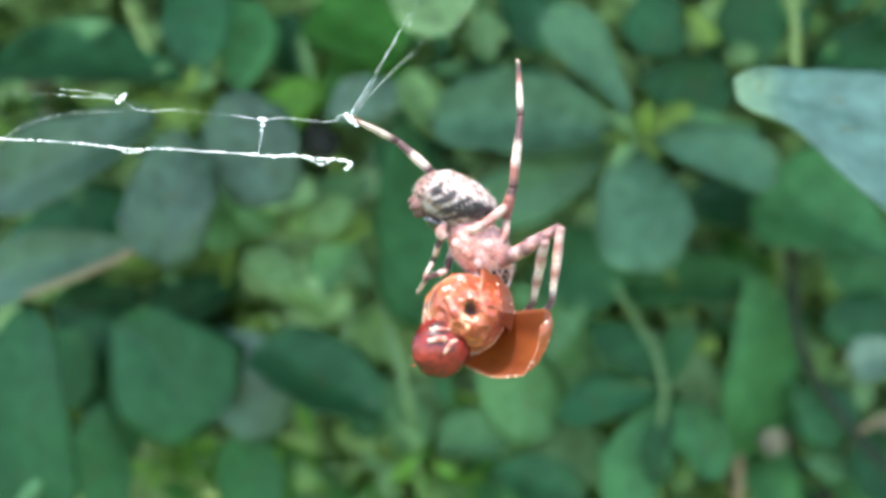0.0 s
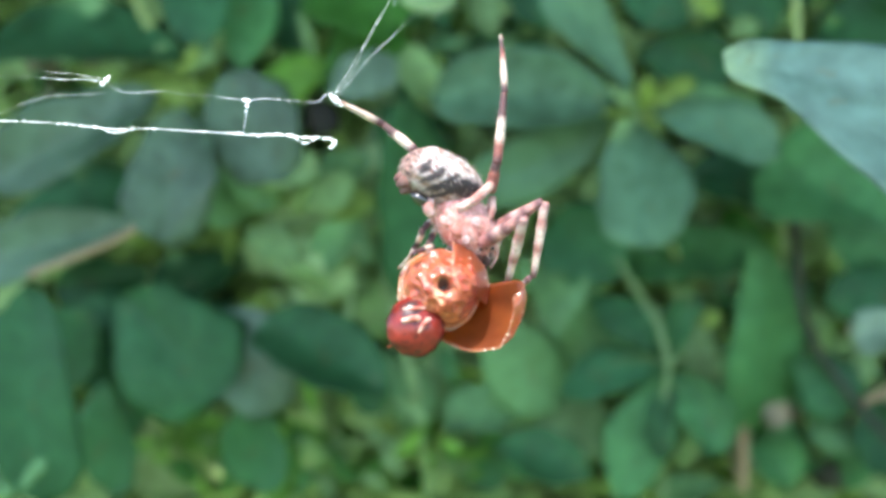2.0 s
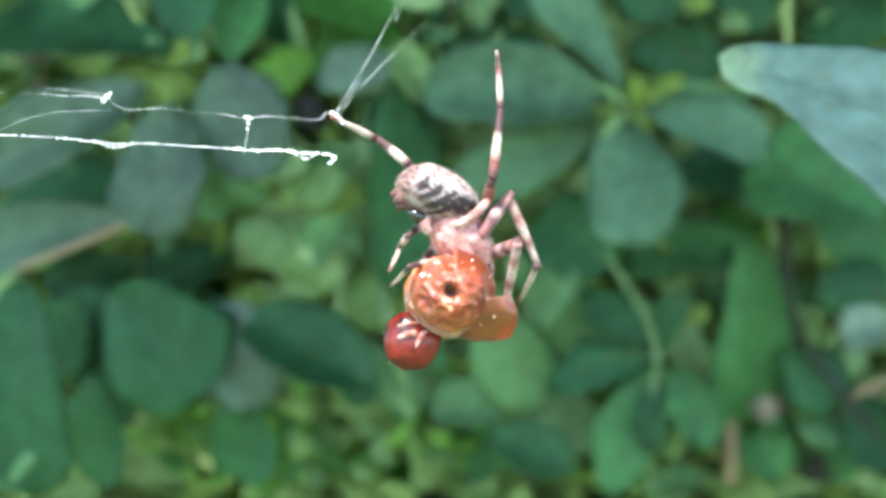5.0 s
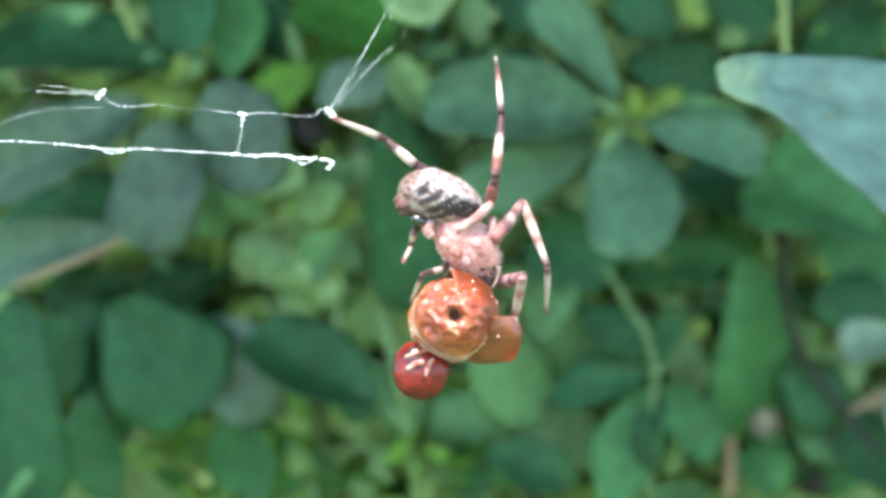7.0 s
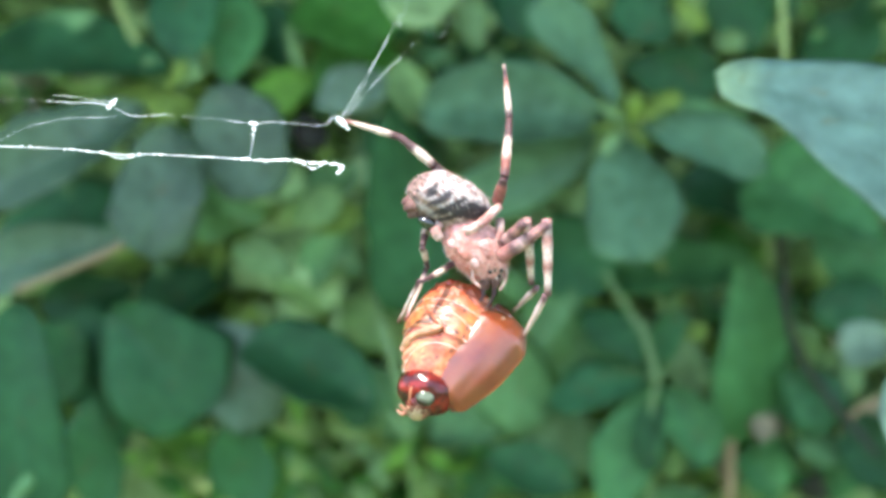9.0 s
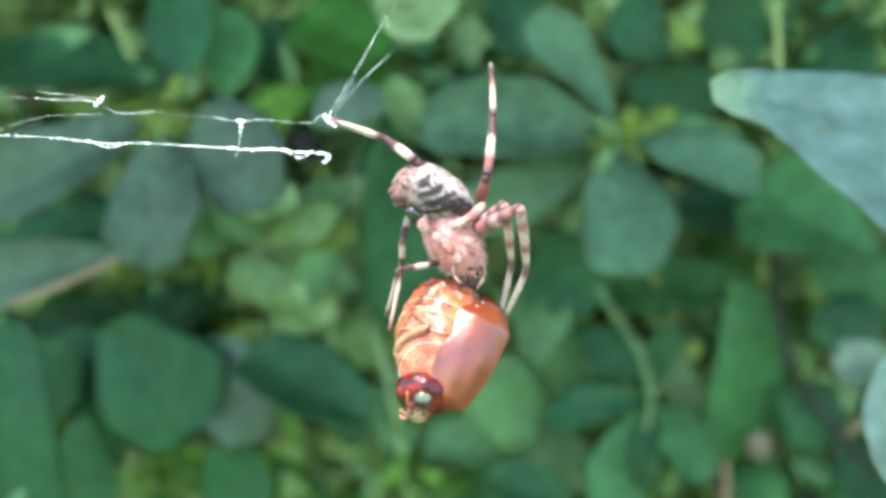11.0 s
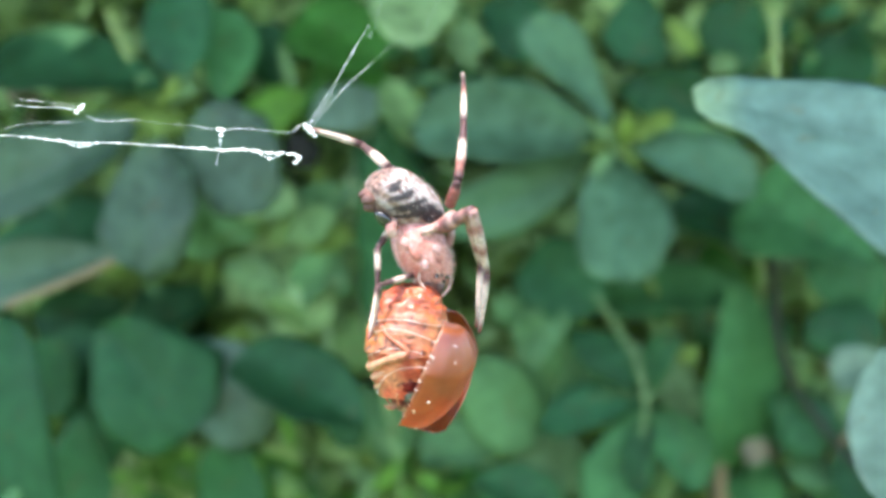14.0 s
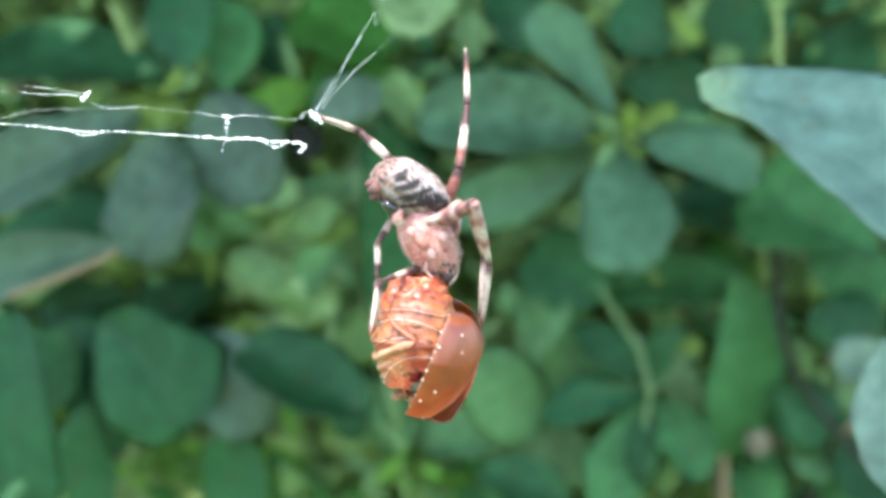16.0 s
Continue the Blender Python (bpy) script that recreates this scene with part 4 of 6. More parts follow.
bm = bmesh.new()
HEAD_TURN = Matrix.Rotation(radians(48), 4, "Y")
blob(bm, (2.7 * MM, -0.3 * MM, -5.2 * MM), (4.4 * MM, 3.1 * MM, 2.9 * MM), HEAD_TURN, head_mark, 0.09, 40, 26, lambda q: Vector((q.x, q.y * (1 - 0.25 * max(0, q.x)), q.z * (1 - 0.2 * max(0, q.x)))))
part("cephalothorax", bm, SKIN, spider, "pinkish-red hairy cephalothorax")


def coat(name, centre, size, turn, count, length, tint, seed):
    """A coat of short fine hairs over a rounded body."""
    rnd = random.Random(seed)
    bm = bmesh.new()
    m = Matrix.Translation(centre) @ turn @ Matrix.Diagonal((*size, 1))
    flat = m.to_3x3().inverted().transposed()
    for _ in range(count):
        q = Vector([rnd.gauss(0, 1) for _ in range(3)]).normalized()
        root, out = m @ q, (flat @ q).normalized()
        out = (out + Vector([rnd.uniform(-0.5, 0.5) for _ in range(3)]) + Vector((0, 0, -0.3))).normalized()
        shade = rnd.uniform(0.7, 1.25)
        tube(bm, [root - out * 0.1 * length, root + out * length * rnd.uniform(0.5, 1.2)], [0.032 * MM, 0.007 * MM], 3, lambda s: tuple(min(1, c * shade) for c in tint), False)
    return part(name, bm, SKIN, spider, "fine short hairs")


coat("hair", (2.7 * MM, -0.3 * MM, -5.2 * MM), (4.3 * MM, 3.0 * MM, 2.85 * MM), HEAD_TURN, 1400, 0.44 * MM, (0.72, 0.50, 0.45), 21)
coat("hair", (0, 0, 0), (4.85 * MM, 3.4 * MM, 2.95 * MM), TILT, 300, 0.4 * MM, (0.42, 0.33, 0.30), 22)
for k, (along, out, r) in enumerate(((-2.6, -0.3, 0.75), (-1.3, 0.5, 0.85), (0.0, 0.7, 0.85), (1.3, 0.4, 0.75), (-2.0, -1.5, 0.7), (-0.5, -1.3, 0.75), (0.9, -1.1, 0.65))):
    bm = bmesh.new()
    at = Vector((2.4 + 0.67 * along + 0.74 * out, -2.75 + 0.16 * along * along, -5.2 - 0.74 * along + 0.67 * out)) * MM
    tone = ((0.50, 0.25, 0.22), (0.40, 0.15, 0.12), (0.54, 0.32, 0.30), (0.34, 0.12, 0.10))[k % 4]
    blob(bm, at, (1.15 * r * MM, 0.8 * r * MM, 0.8 * r * MM), Matrix.Rotation(radians(-35 + 18 * k), 4, "Y"), lambda q: mixed(tone, (0.16, 0.05, 0.05), (abs(q.x) - 0.75) * 3), 0.2, 20, 14)
    part("coxa", bm, SKIN, spider, "lumpy pink leg base")
for x, y, z in ((3.6, -0.9, -8.7), (4.8, -0.9, -8.5)):
    bm = bmesh.new()
    blob(bm, (x * MM, y * MM, z * MM), (0.65 * MM, 0.7 * MM, 1.15 * MM), Matrix.Rotation(radians(10), 4, "Y"), lambda q: (0.10, 0.045, 0.04), 0.05, 16, 12)
    part("chelicera", bm, SKIN, spider, "dark brown chelicera")
for x, y in ((3.4, -1.0), (4.6, -1.0)):
    bm = bmesh.new()
    tube(bm, smooth_path([Vector(p) * MM for p in ((x, y, -9.3), (x - 0.2, y - 0.2, -10.4), (x - 0.9, y - 0.3, -11.6))], 4), [0.26 * MM] * 4 + [0.16 * MM] * 4 + [0.05 * MM], 8, lambda s: (0.05, 0.02, 0.02))
    part("fang", bm, SKIN, spider, "dark curved fang in the prey")
for x, y, z in ((4.5, -2.2, -7.5), (5.2, -1.9, -7.6), (3.9, -2.3, -7.7), (5.0, -1.6, -8.1)):
    bm = bmesh.new()
    blob(bm, (x * MM, y * MM, z * MM), (0.26 * MM,) * 3, u=12, v=8)
    part("eye", bm, BLACK_GLOSS, spider, "tiny black eye")
for pts in (((4.6, -1.2, -6.6), (5.7, -1.6, -7.5), (5.7, -1.8, -8.6), (5.0, -1.8, -9.8)), ((2.2, -1.6, -7.0), (2.0, -2.2, -8.4), (2.9, -2.4, -9.4))):
    bm = bmesh.new()
    path = smooth_path([Vector(p) * MM for p in pts], 5)
    tube(bm, path, [0.23 * MM * (1 - 0.45 * i / len(path)) for i in range(len(path))], 10, lambda s: mixed((0.50, 0.33, 0.28), (0.30, 0.17, 0.14), 0.5 + 0.5 * math.sin(s * 14)))
    part("pedipalp", bm, SKIN, spider, "pale banded pedipalp")
for pts, r in ((((1.1, -3.0, -3.4), (3.0, -3.2, -2.3), (5.2, -1.5, -0.6)), 0.52), (((-1.4, -2.0, -4.0), (-1.9, -2.0, -3.2), (-1.4, -1.2, -2.3)), 0.6), (((3.6, -1.9, -4.8), (4.9, -1.8, -4.0), (5.4, -1.0, -2.0)), 0.5)):
    bm = bmesh.new()
    path = smooth_path([Vector(p) * MM for p in pts], 5)
    tube(bm, path, [r * MM * (0.8 + 0.25 * math.sin(math.pi * i / len(path))) for i in range(len(path))], 12, lambda s: mixed((0.30, 0.13, 0.11), (0.50, 0.33, 0.29), 0.4 + 0.6 * math.sin(s * 10)))
    rnd = random.Random(len(path) + int(r * 100))
    for _ in range(120):
        i, turn = rnd.randrange(1, len(path) - 1), rnd.uniform(0, 6.3)
        along = (path[i + 1] - path[i - 1]).normalized()
        across = along.orthogonal().normalized()
        out = (across * math.cos(turn) + along.cross(across) * math.sin(turn) + along * 0.5).normalized()
        root = path[i] + out * r * MM * 0.8
        tube(bm, [root, root + out * rnd.uniform(0.16, 0.34) * MM], [0.022 * MM, 0.006 * MM], 3, lambda q: (0.55, 0.40, 0.35), False)
    part("thigh", bm, SKIN, spider, "pinkish thigh folded against the body")

# joints of the legs, in the spider's own space
FORELEG = [
    (0, (4.29, -1.78, -6.63), (8.94, -6.38, -4.14), (8.09, -2.06, -11.17), (4.83, 2.59, -15.10)),
    (3, (3.87, -2.37, -7.06), (7.16, -7.85, -4.19), (6.38, -3.50, -11.22), (3.41, 1.87, -14.37)),
    (5.5, (3.75, -2.43, -2.87), (8.13, 2.23, -0.02), (12.41, 1.22, -7.06), (12.07, 6.25, -11.77)),
    (6, (3.55, -2.08, -1.62), (7.88, 3.42, -1.42), (12.87, 2.61, -8.00), (11.47, 6.63, -13.43)),
    (6.5, (5.92, -2.40, -4.97), (9.84, 1.13, -0.37), (11.79, 0.81, -8.43), (10.67, 4.97, -13.82)),
    (7, (5.17, -2.16, -4.52), (9.21, 1.97, -0.56), (11.16, -1.95, -7.61), (11.63, 2.50, -12.85)),
    (7.5, (5.05, -2.24, -1.40), (8.77, 3.65, -0.82), (11.27, -2.78, -5.43), (12.53, -0.26, -11.72)),
    (8, (5.07, -2.18, -6.29), (9.88, -2.81, -1.24), (11.38, -3.02, -9.40), (8.99, -2.71, -15.86)),
    (8.5, (5.22, -2.04, -6.37), (10.05, -4.83, -2.15), (9.76, -4.82, -10.44), (7.16, -0.88, -15.48)),
    (11, (4.45, -3.06, -3.28), (6.35, -9.39, -0.96), (9.37, -5.09, -7.38), (8.55, -1.27, -13.07)),
    (12, (4.66, -3.09, -3.21), (6.52, -9.40, -0.81), (9.46, -4.86, -7.11), (8.74, -1.00, -12.78)),
    (13, (4.93, -3.20, -3.23), (6.38, -9.57, -0.70), (9.63, -5.09, -6.89), (8.98, -1.75, -12.89)),
    (14, (3.50, -2.71, -2.35), (4.41, -9.40, -0.50), (8.37, -5.71, -6.79), (9.26, -3.28, -13.19)),
    (15, (3.42, -2.69, -2.61), (4.29, -9.36, -0.70), (8.39, -5.54, -6.82), (9.01, -3.23, -13.29)),
    (16, (3.24, -2.61, -2.71), (3.94, -9.34, -0.91), (7.94, -5.60, -7.15), (8.73, -3.31, -13.61))]
SIDELEG = [
    (0, (6.46, 0.09, -5.59), (11.03, -3.20, -2.77), (10.06, -3.14, -11.02), (6.70, 1.22, -15.17)),
    (3, (5.83, -0.77, -5.33), (9.71, -4.85, -2.52), (8.68, -3.55, -10.65), (5.36, 1.15, -14.46)),
    (5.5, (5.79, -0.85, -6.62), (7.02, -6.89, -5.36), (6.56, -1.92, -11.98), (4.45, 4.01, -14.82)),
    (6.5, (5.31, -0.30, -7.60), (7.05, -6.26, -6.50), (5.13, -1.29, -12.86), (1.53, 3.63, -16.09)),
    (7, (6.44, -0.31, -9.24), (7.68, -6.42, -8.31), (7.15, -1.07, -14.63), (4.48, 4.72, -17.28)),
    (7.5, (7.69, -0.61, -7.93), (9.41, -6.60, -7.01), (9.89, -0.65, -12.78), (7.46, 5.36, -15.15)),
    (8, (6.93, -0.41, -6.22), (10.11, -5.84, -5.96), (12.07, 0.13, -11.39), (10.34, 3.72, -17.02)),
    (8.5, (5.81, -0.09, -5.62), (8.95, -5.05, -3.34), (9.76, -0.80, -10.43), (7.97, 5.42, -12.80)),
    (11, (4.86, -1.09, -3.02), (5.46, -6.87, -0.60), (8.63, -2.40, -6.83), (8.72, 0.52, -13.08)),
    (12, (4.92, -1.08, -2.89), (5.49, -6.81, -0.34), (8.64, -2.29, -6.56), (8.71, 0.64, -12.80)),
    (13, (5.19, -1.19, -2.92), (5.59, -6.93, -0.36), (8.96, -2.29, -6.36), (8.91, -0.21, -12.94)),
    (14, (3.90, -0.73, -2.45), (4.80, -6.73, -0.75), (9.00, -1.67, -5.81), (9.49, -1.52, -12.69)),
    (15, (3.88, -0.72, -2.76), (4.67, -6.70, -0.93), (8.88, -1.55, -5.89), (9.29, -1.41, -12.78)),
    (16, (3.70, -0.65, -2.86), (4.46, -6.66, -1.13), (8.71, -1.58, -6.14), (9.06, -1.41, -13.03))]
REARLEG = [
    (0, (-1.05, 1.07, -2.91), (-2.08, -1.45, -4.59), (-2.49, 2.06, -6.45), (-3.87, -4.77, -8.23)),
    (3, (-0.55, 1.16, -4.35), (-2.59, -0.75, -5.92), (-2.69, 2.90, -7.55), (-5.46, -2.81, -10.95)),
    (6.5, (-2.29, 1.33, -2.35), (-3.92, -1.27, -3.26), (-4.24, 2.47, -4.65), (-6.24, -4.25, -6.28)),
    (7.5, (-1.30, 1.20, -2.19), (-2.70, -1.16, -3.84), (-2.22, 2.47, -5.43), (-3.90, -4.14, -7.73)),
    (8.5, (-2.57, 1.25, -2.66), (-3.29, -1.18, -4.61), (-2.42, 2.15, -6.64), (-5.37, -2.43, -11.35)),
    (11, (-2.23, 1.91, -2.48), (-3.24, 0.31, -5.06), (-2.32, 2.76, -8.09), (-3.07, 3.21, -15.23)),
    (12, (-2.13, 1.85, -2.49), (-3.09, 0.24, -5.08), (-2.16, 2.68, -8.11), (-2.83, 3.10, -15.27)),
    (13, (-1.57, 1.71, -2.54), (-2.68, 0.08, -5.06), (-1.70, 2.38, -8.19), (-2.18, 2.82, -15.36)),
    (14, (-0.87, 1.51, -3.08), (-2.44, 0.14, -5.51), (-1.90, 0.13, -9.47), (-3.32, -3.54, -15.51)),
    (16, (-1.36, 1.69, -3.49), (-2.93, 0.69, -6.09), (-2.43, 0.69, -10.06), (-3.65, -2.87, -16.20))]
FARLEG = [
    (0, (-0.40, 1.53, -5.08), (-1.20, -0.97, -7.56), (-3.58, -4.85, -8.22), (-4.28, 1.25, -10.03)),
    (6.5, (0.74, 1.38, -5.46), (-1.26, -1.05, -7.20), (-4.21, -4.57, -7.55), (-4.98, 1.09, -10.44)),
    (7.5, (2.32, 1.18, -5.76), (0.68, -1.23, -7.88), (-1.72, -5.13, -8.29), (-2.54, -0.04, -12.08)),
    (8.5, (0.98, 1.40, -6.00), (-0.93, -1.39, -7.25), (-3.65, -4.96, -8.28), (-5.81, -1.20, -12.99)),
    (11, (2.84, 0.78, -6.77), (-0.23, -0.95, -7.50), (-4.44, -2.55, -8.43), (-4.18, 1.46, -13.41)),
    (12, (3.06, 0.72, -6.78), (-0.10, -0.91, -7.31), (-4.26, -2.53, -8.42), (-5.15, -2.06, -14.74)),
    (13, (3.61, 0.57, -6.71), (0.58, -1.25, -7.43), (-3.47, -2.86, -8.88), (-4.27, -2.34, -15.20)),
    (14, (3.69, 0.63, -7.17), (0.82, -1.31, -8.17), (-2.90, -3.63, -9.56), (-2.24, -0.79, -15.26)),
    (16, (3.36, 0.75, -7.78), (0.36, -0.98, -8.77), (-3.24, -3.38, -10.31), (-2.49, -0.22, -15.82))]
HINDLEG = [
    (0, (-1.19, 3.66, 1.84), (-2.73, 2.40, 3.51), (-6.32, 3.50, 6.82), (-11.55, 0.74, 9.24)),
    (3, (-1.40, 2.89, 1.45), (-2.86, 1.51, 3.10), (-5.89, 4.26, 5.98), (-11.50, 2.53, 8.52)),
    (6, (-1.18, 1.58, 2.07), (-3.15, 0.77, 3.55), (-6.04, 3.70, 6.38), (-11.70, 1.87, 8.74)),
    (8.5, (0.00, 1.71, 2.63), (-1.57, 0.16, 4.01), (-5.32, 0.54, 7.28), (-11.31, 1.14, 9.46)),
    (11, (-0.85, -0.29, 2.23), (-2.91, -1.13, 3.57), (-5.30, 2.56, 5.95), (-11.37, 3.77, 7.58)),
    (12, (-1.01, -0.62, 2.07), (-3.08, -1.48, 3.39), (-5.51, 2.21, 5.73), (-11.41, 3.69, 7.72)),
    (13, (-1.16, -1.25, 2.26), (-3.34, -2.19, 3.32), (-5.52, 1.74, 5.51), (-11.36, 3.73, 7.22)),
    (14, (-0.34, 1.76, 2.47), (-2.30, 0.33, 3.41), (-4.58, 4.06, 5.84), (-10.91, 3.53, 6.63)),
    (16, (-0.12, 4.48, 2.45), (-1.99, 2.91, 3.35), (-4.97, 5.75, 6.20), (-10.92, 3.53, 6.99))]
UPLEG = [
    (0, (5.23, -0.50, -1.71), (6.08, -1.03, 1.50), (7.05, 0.04, 9.41), (6.94, 1.66, 15.78)),
    (5.5, (5.30, -0.50, -0.73), (5.41, -2.63, 1.87), (6.82, -0.45, 9.49), (6.57, 0.55, 15.98)),
    (8.5, (5.10, -0.50, -0.19), (5.71, -2.49, 2.46), (7.05, 1.91, 9.05), (6.91, 4.10, 15.25)),
    (11.5, (5.20, -0.50, 0.12), (4.90, -2.71, 2.63), (6.60, 1.14, 9.48), (6.64, 3.08, 15.76)),
    (15, (4.71, -0.50, 0.30), (4.86, -2.22, 3.19), (5.99, 1.90, 10.01), (6.10, 4.71, 15.95)),
    (16, (4.28, -0.50, -0.20), (4.64, -1.48, 3.00), (5.69, 1.26, 10.49), (5.16, 2.52, 16.92))]
WHITE_BAND, DARK_BAND, RED_BAND = (0.52, 0.40, 0.34), (0.07, 0.028, 0.03), (0.22, 0.07, 0.055)


def banded(bands):
    """Markings along a limb: rows of where a band begins and its colour."""
    def tint(s):
        c = bands[0][1]
        for at, colour in bands:
            c = mixed(c, colour, (s - at) / 0.13 + 0.5)
        return c
    return tint


def limb(rows, radii, marks, label):
    """A jointed leg: one rigid piece for each stretch between two joints."""
    made = []
    names = ("leg_upper", "leg_middle", "leg_tip")
    for i in range(3):
        a, b = Vector(rows[0][1 + i]), Vector(rows[0][2 + i])
        length = (b - a).length
        bm = bmesh.new()
        pts, rad = [], []
        for k in range(17):
            s = k / 16
            bow = 0.03 * length * math.sin(math.pi * s)
            pts.append(Vector((bow, 0, length * s)) * MM)
            rad.append(MM * (radii[i] + (radii[i + 1] - radii[i]) * s) * (0.88 + 0.2 * math.sin(math.pi * min(1, s * 1.15)) + 0.05 * math.sin(23 * s)))
        tube(bm, pts, rad, 12, banded(marks[i]))
        rnd = random.Random(i * 7 + len(label))
        for _ in range(46):
            s, turn = rnd.uniform(0.03, 0.97), rnd.uniform(0, 6.3)
            r = MM * (radii[i] + (radii[i + 1] - radii[i]) * s)
            out = Vector((math.cos(turn), math.sin(turn), 0.55))
            root = Vector((0, 0, length * s * MM)) + Vector((math.cos(turn), math.sin(turn), 0)) * r * 0.9
            tube(bm, [root, root + out * 0.22 * MM], [0.02 * MM, 0.006 * MM], 3, lambda s: (0.5, 0.4, 0.35))
        seg = part(names[i], bm, SKIN, spider, label if i == 0 else "")
        made.append((seg, i))
    return made


def joint_rows(rows, i):
    """The poses of the piece between joints i and i + 1."""
    out = []
    for t, *joints in rows:
        a, b = Vector(joints[i]), Vector(joints[i + 1])
        z = (b - a).normalized()
        x = Vector((0, -1, 0))
        x = (x - z * x.dot(z)).normalized()
        out.append((t, Matrix.Translation(a * MM) @ Matrix((x, z.cross(x), z)).transposed().to_4x4()))
    if out[-1][0] < 16:
        out.append((16.0, out[-1][1]))
    return out


WR = [[(0, RED_BAND), (0.75, DARK_BAND)], [(0, DARK_BAND), (0.1, RED_BAND), (0.32, WHITE_BAND), (0.62, DARK_BAND)], [(0, DARK_BAND), (0.16, WHITE_BAND), (0.58, RED_BAND), (0.72, DARK_BAND), (0.95, WHITE_BAND)]]
SOFT_BAND = (0.12, 0.055, 0.058)
FR = [[(0, (0.30, 0.12, 0.11)), (0.25, SOFT_BAND), (0.42, (0.50, 0.30, 0.28)), (0.56, SOFT_BAND), (0.72, (0.42, 0.20, 0.18)), (0.86, SOFT_BAND)], [(0, (0.30, 0.15, 0.14)), (0.12, WHITE_BAND), (0.2, RED_BAND), (0.34, WHITE_BAND), (0.55, RED_BAND), (0.68, WHITE_BAND), (0.88, SOFT_BAND)], [(0, SOFT_BAND), (0.15, WHITE_BAND), (0.85, RED_BAND)]]
HR = [[(0, WHITE_BAND), (0.5, DARK_BAND)], [(0, DARK_BAND), (0.12, WHITE_BAND), (0.55, DARK_BAND)], [(0, DARK_BAND), (0.2, WHITE_BAND), (0.85, RED_BAND)]]
up_leg = limb(UPLEG, (0.66, 0.54, 0.42, 0.20), WR, "banded leg stretched up to the web")
hind_leg = limb(HINDLEG, (0.6, 0.55, 0.45, 0.24), HR, "banded hind leg holding the web knot")
fore_leg = limb(FORELEG, (0.85, 0.60, 0.40, 0.22), FR, "pale banded foreleg clasping the prey")
side_leg = limb(SIDELEG, (0.80, 0.56, 0.38, 0.20), FR, "pale banded second leg clasping the prey")
far_leg = limb(FARLEG, (0.36, 0.34, 0.26, 0.15), HR, "thin leg arched over the prey")
rear_leg = limb(REARLEG, (0.38, 0.36, 0.28, 0.16), HR, "thin banded leg touching the prey")

# ---- prey beetle, in millimetres: head to +x, back to +z ----
prey = thing("beetle", (0, 0.21, 0.59), "dead orange beetle wrapped in silk, held by the spider", "beetle")
RUST = (0.26, 0.035, 0.025)


def hull(bm, low, high, section, tint, rings=60, sides=56):
    """A rounded body along x; section(x) gives its half width, its half height above and below; tint(p) its markings."""
    layer = bm.verts.layers.float_color.get("tint") or bm.verts.layers.float_color.new("tint")
    grid = []
    for i in range(rings + 1):
        x = low + (high - low) * (0.5 - 0.5 * math.cos(math.pi * i / rings))
        wide, above, below = section(x)
        row = []
        for k in range(sides):
            a = 2 * math.pi * k / sides
            p = Vector((x, wide * math.cos(a), (above if math.sin(a) > 0 else below) * math.sin(a)))
            p = p + Vector((0, p.y, p.z)) * (0.05 * noise.noise(p * 0.7) + 0.045 * (0.2 - abs(noise.noise(p * 1.1 + Vector((3, 1, 2))))))
            v = bm.verts.new(p * MM)
            v[layer] = (*tint(p), 1)
            row.append(v)
        grid.append(row)
    for a, b in zip(grid, grid[1:]):
        for k in range(sides):
            bm.faces.new((a[k], b[k], b[(k + 1) % sides], a[(k + 1) % sides]))
    bm.faces.new(grid[0])
    bm.faces.new(grid[-1][::-1])
    bmesh.ops.recalc_face_normals(bm, faces=bm.faces)
    return bm


GROOVES = (-6.3, -5.1, -3.8, -2.4, -0.9)
PIT = Vector((-7.3, -0.5, -0.7))


def belly_section(x):
    """Plump towards the tail, with a groove between each two rings."""
    u = max(0.0, min(1.0, (x + 7.5) / 6.6))
    r = (1 - (1 - u) ** 2.3) ** 0.56
    ring = 1.0
    for g in GROOVES:
        ring -= (0.035 if g == -5.1 else 0.013) * math.exp(-(((x - g) / 0.2) ** 2)) - 0.004 * math.exp(-(((x - g - 0.65) / 0.45) ** 2))
    return 4.35 * r * ring, 3.9 * r * ring, 4.9 * r * ring


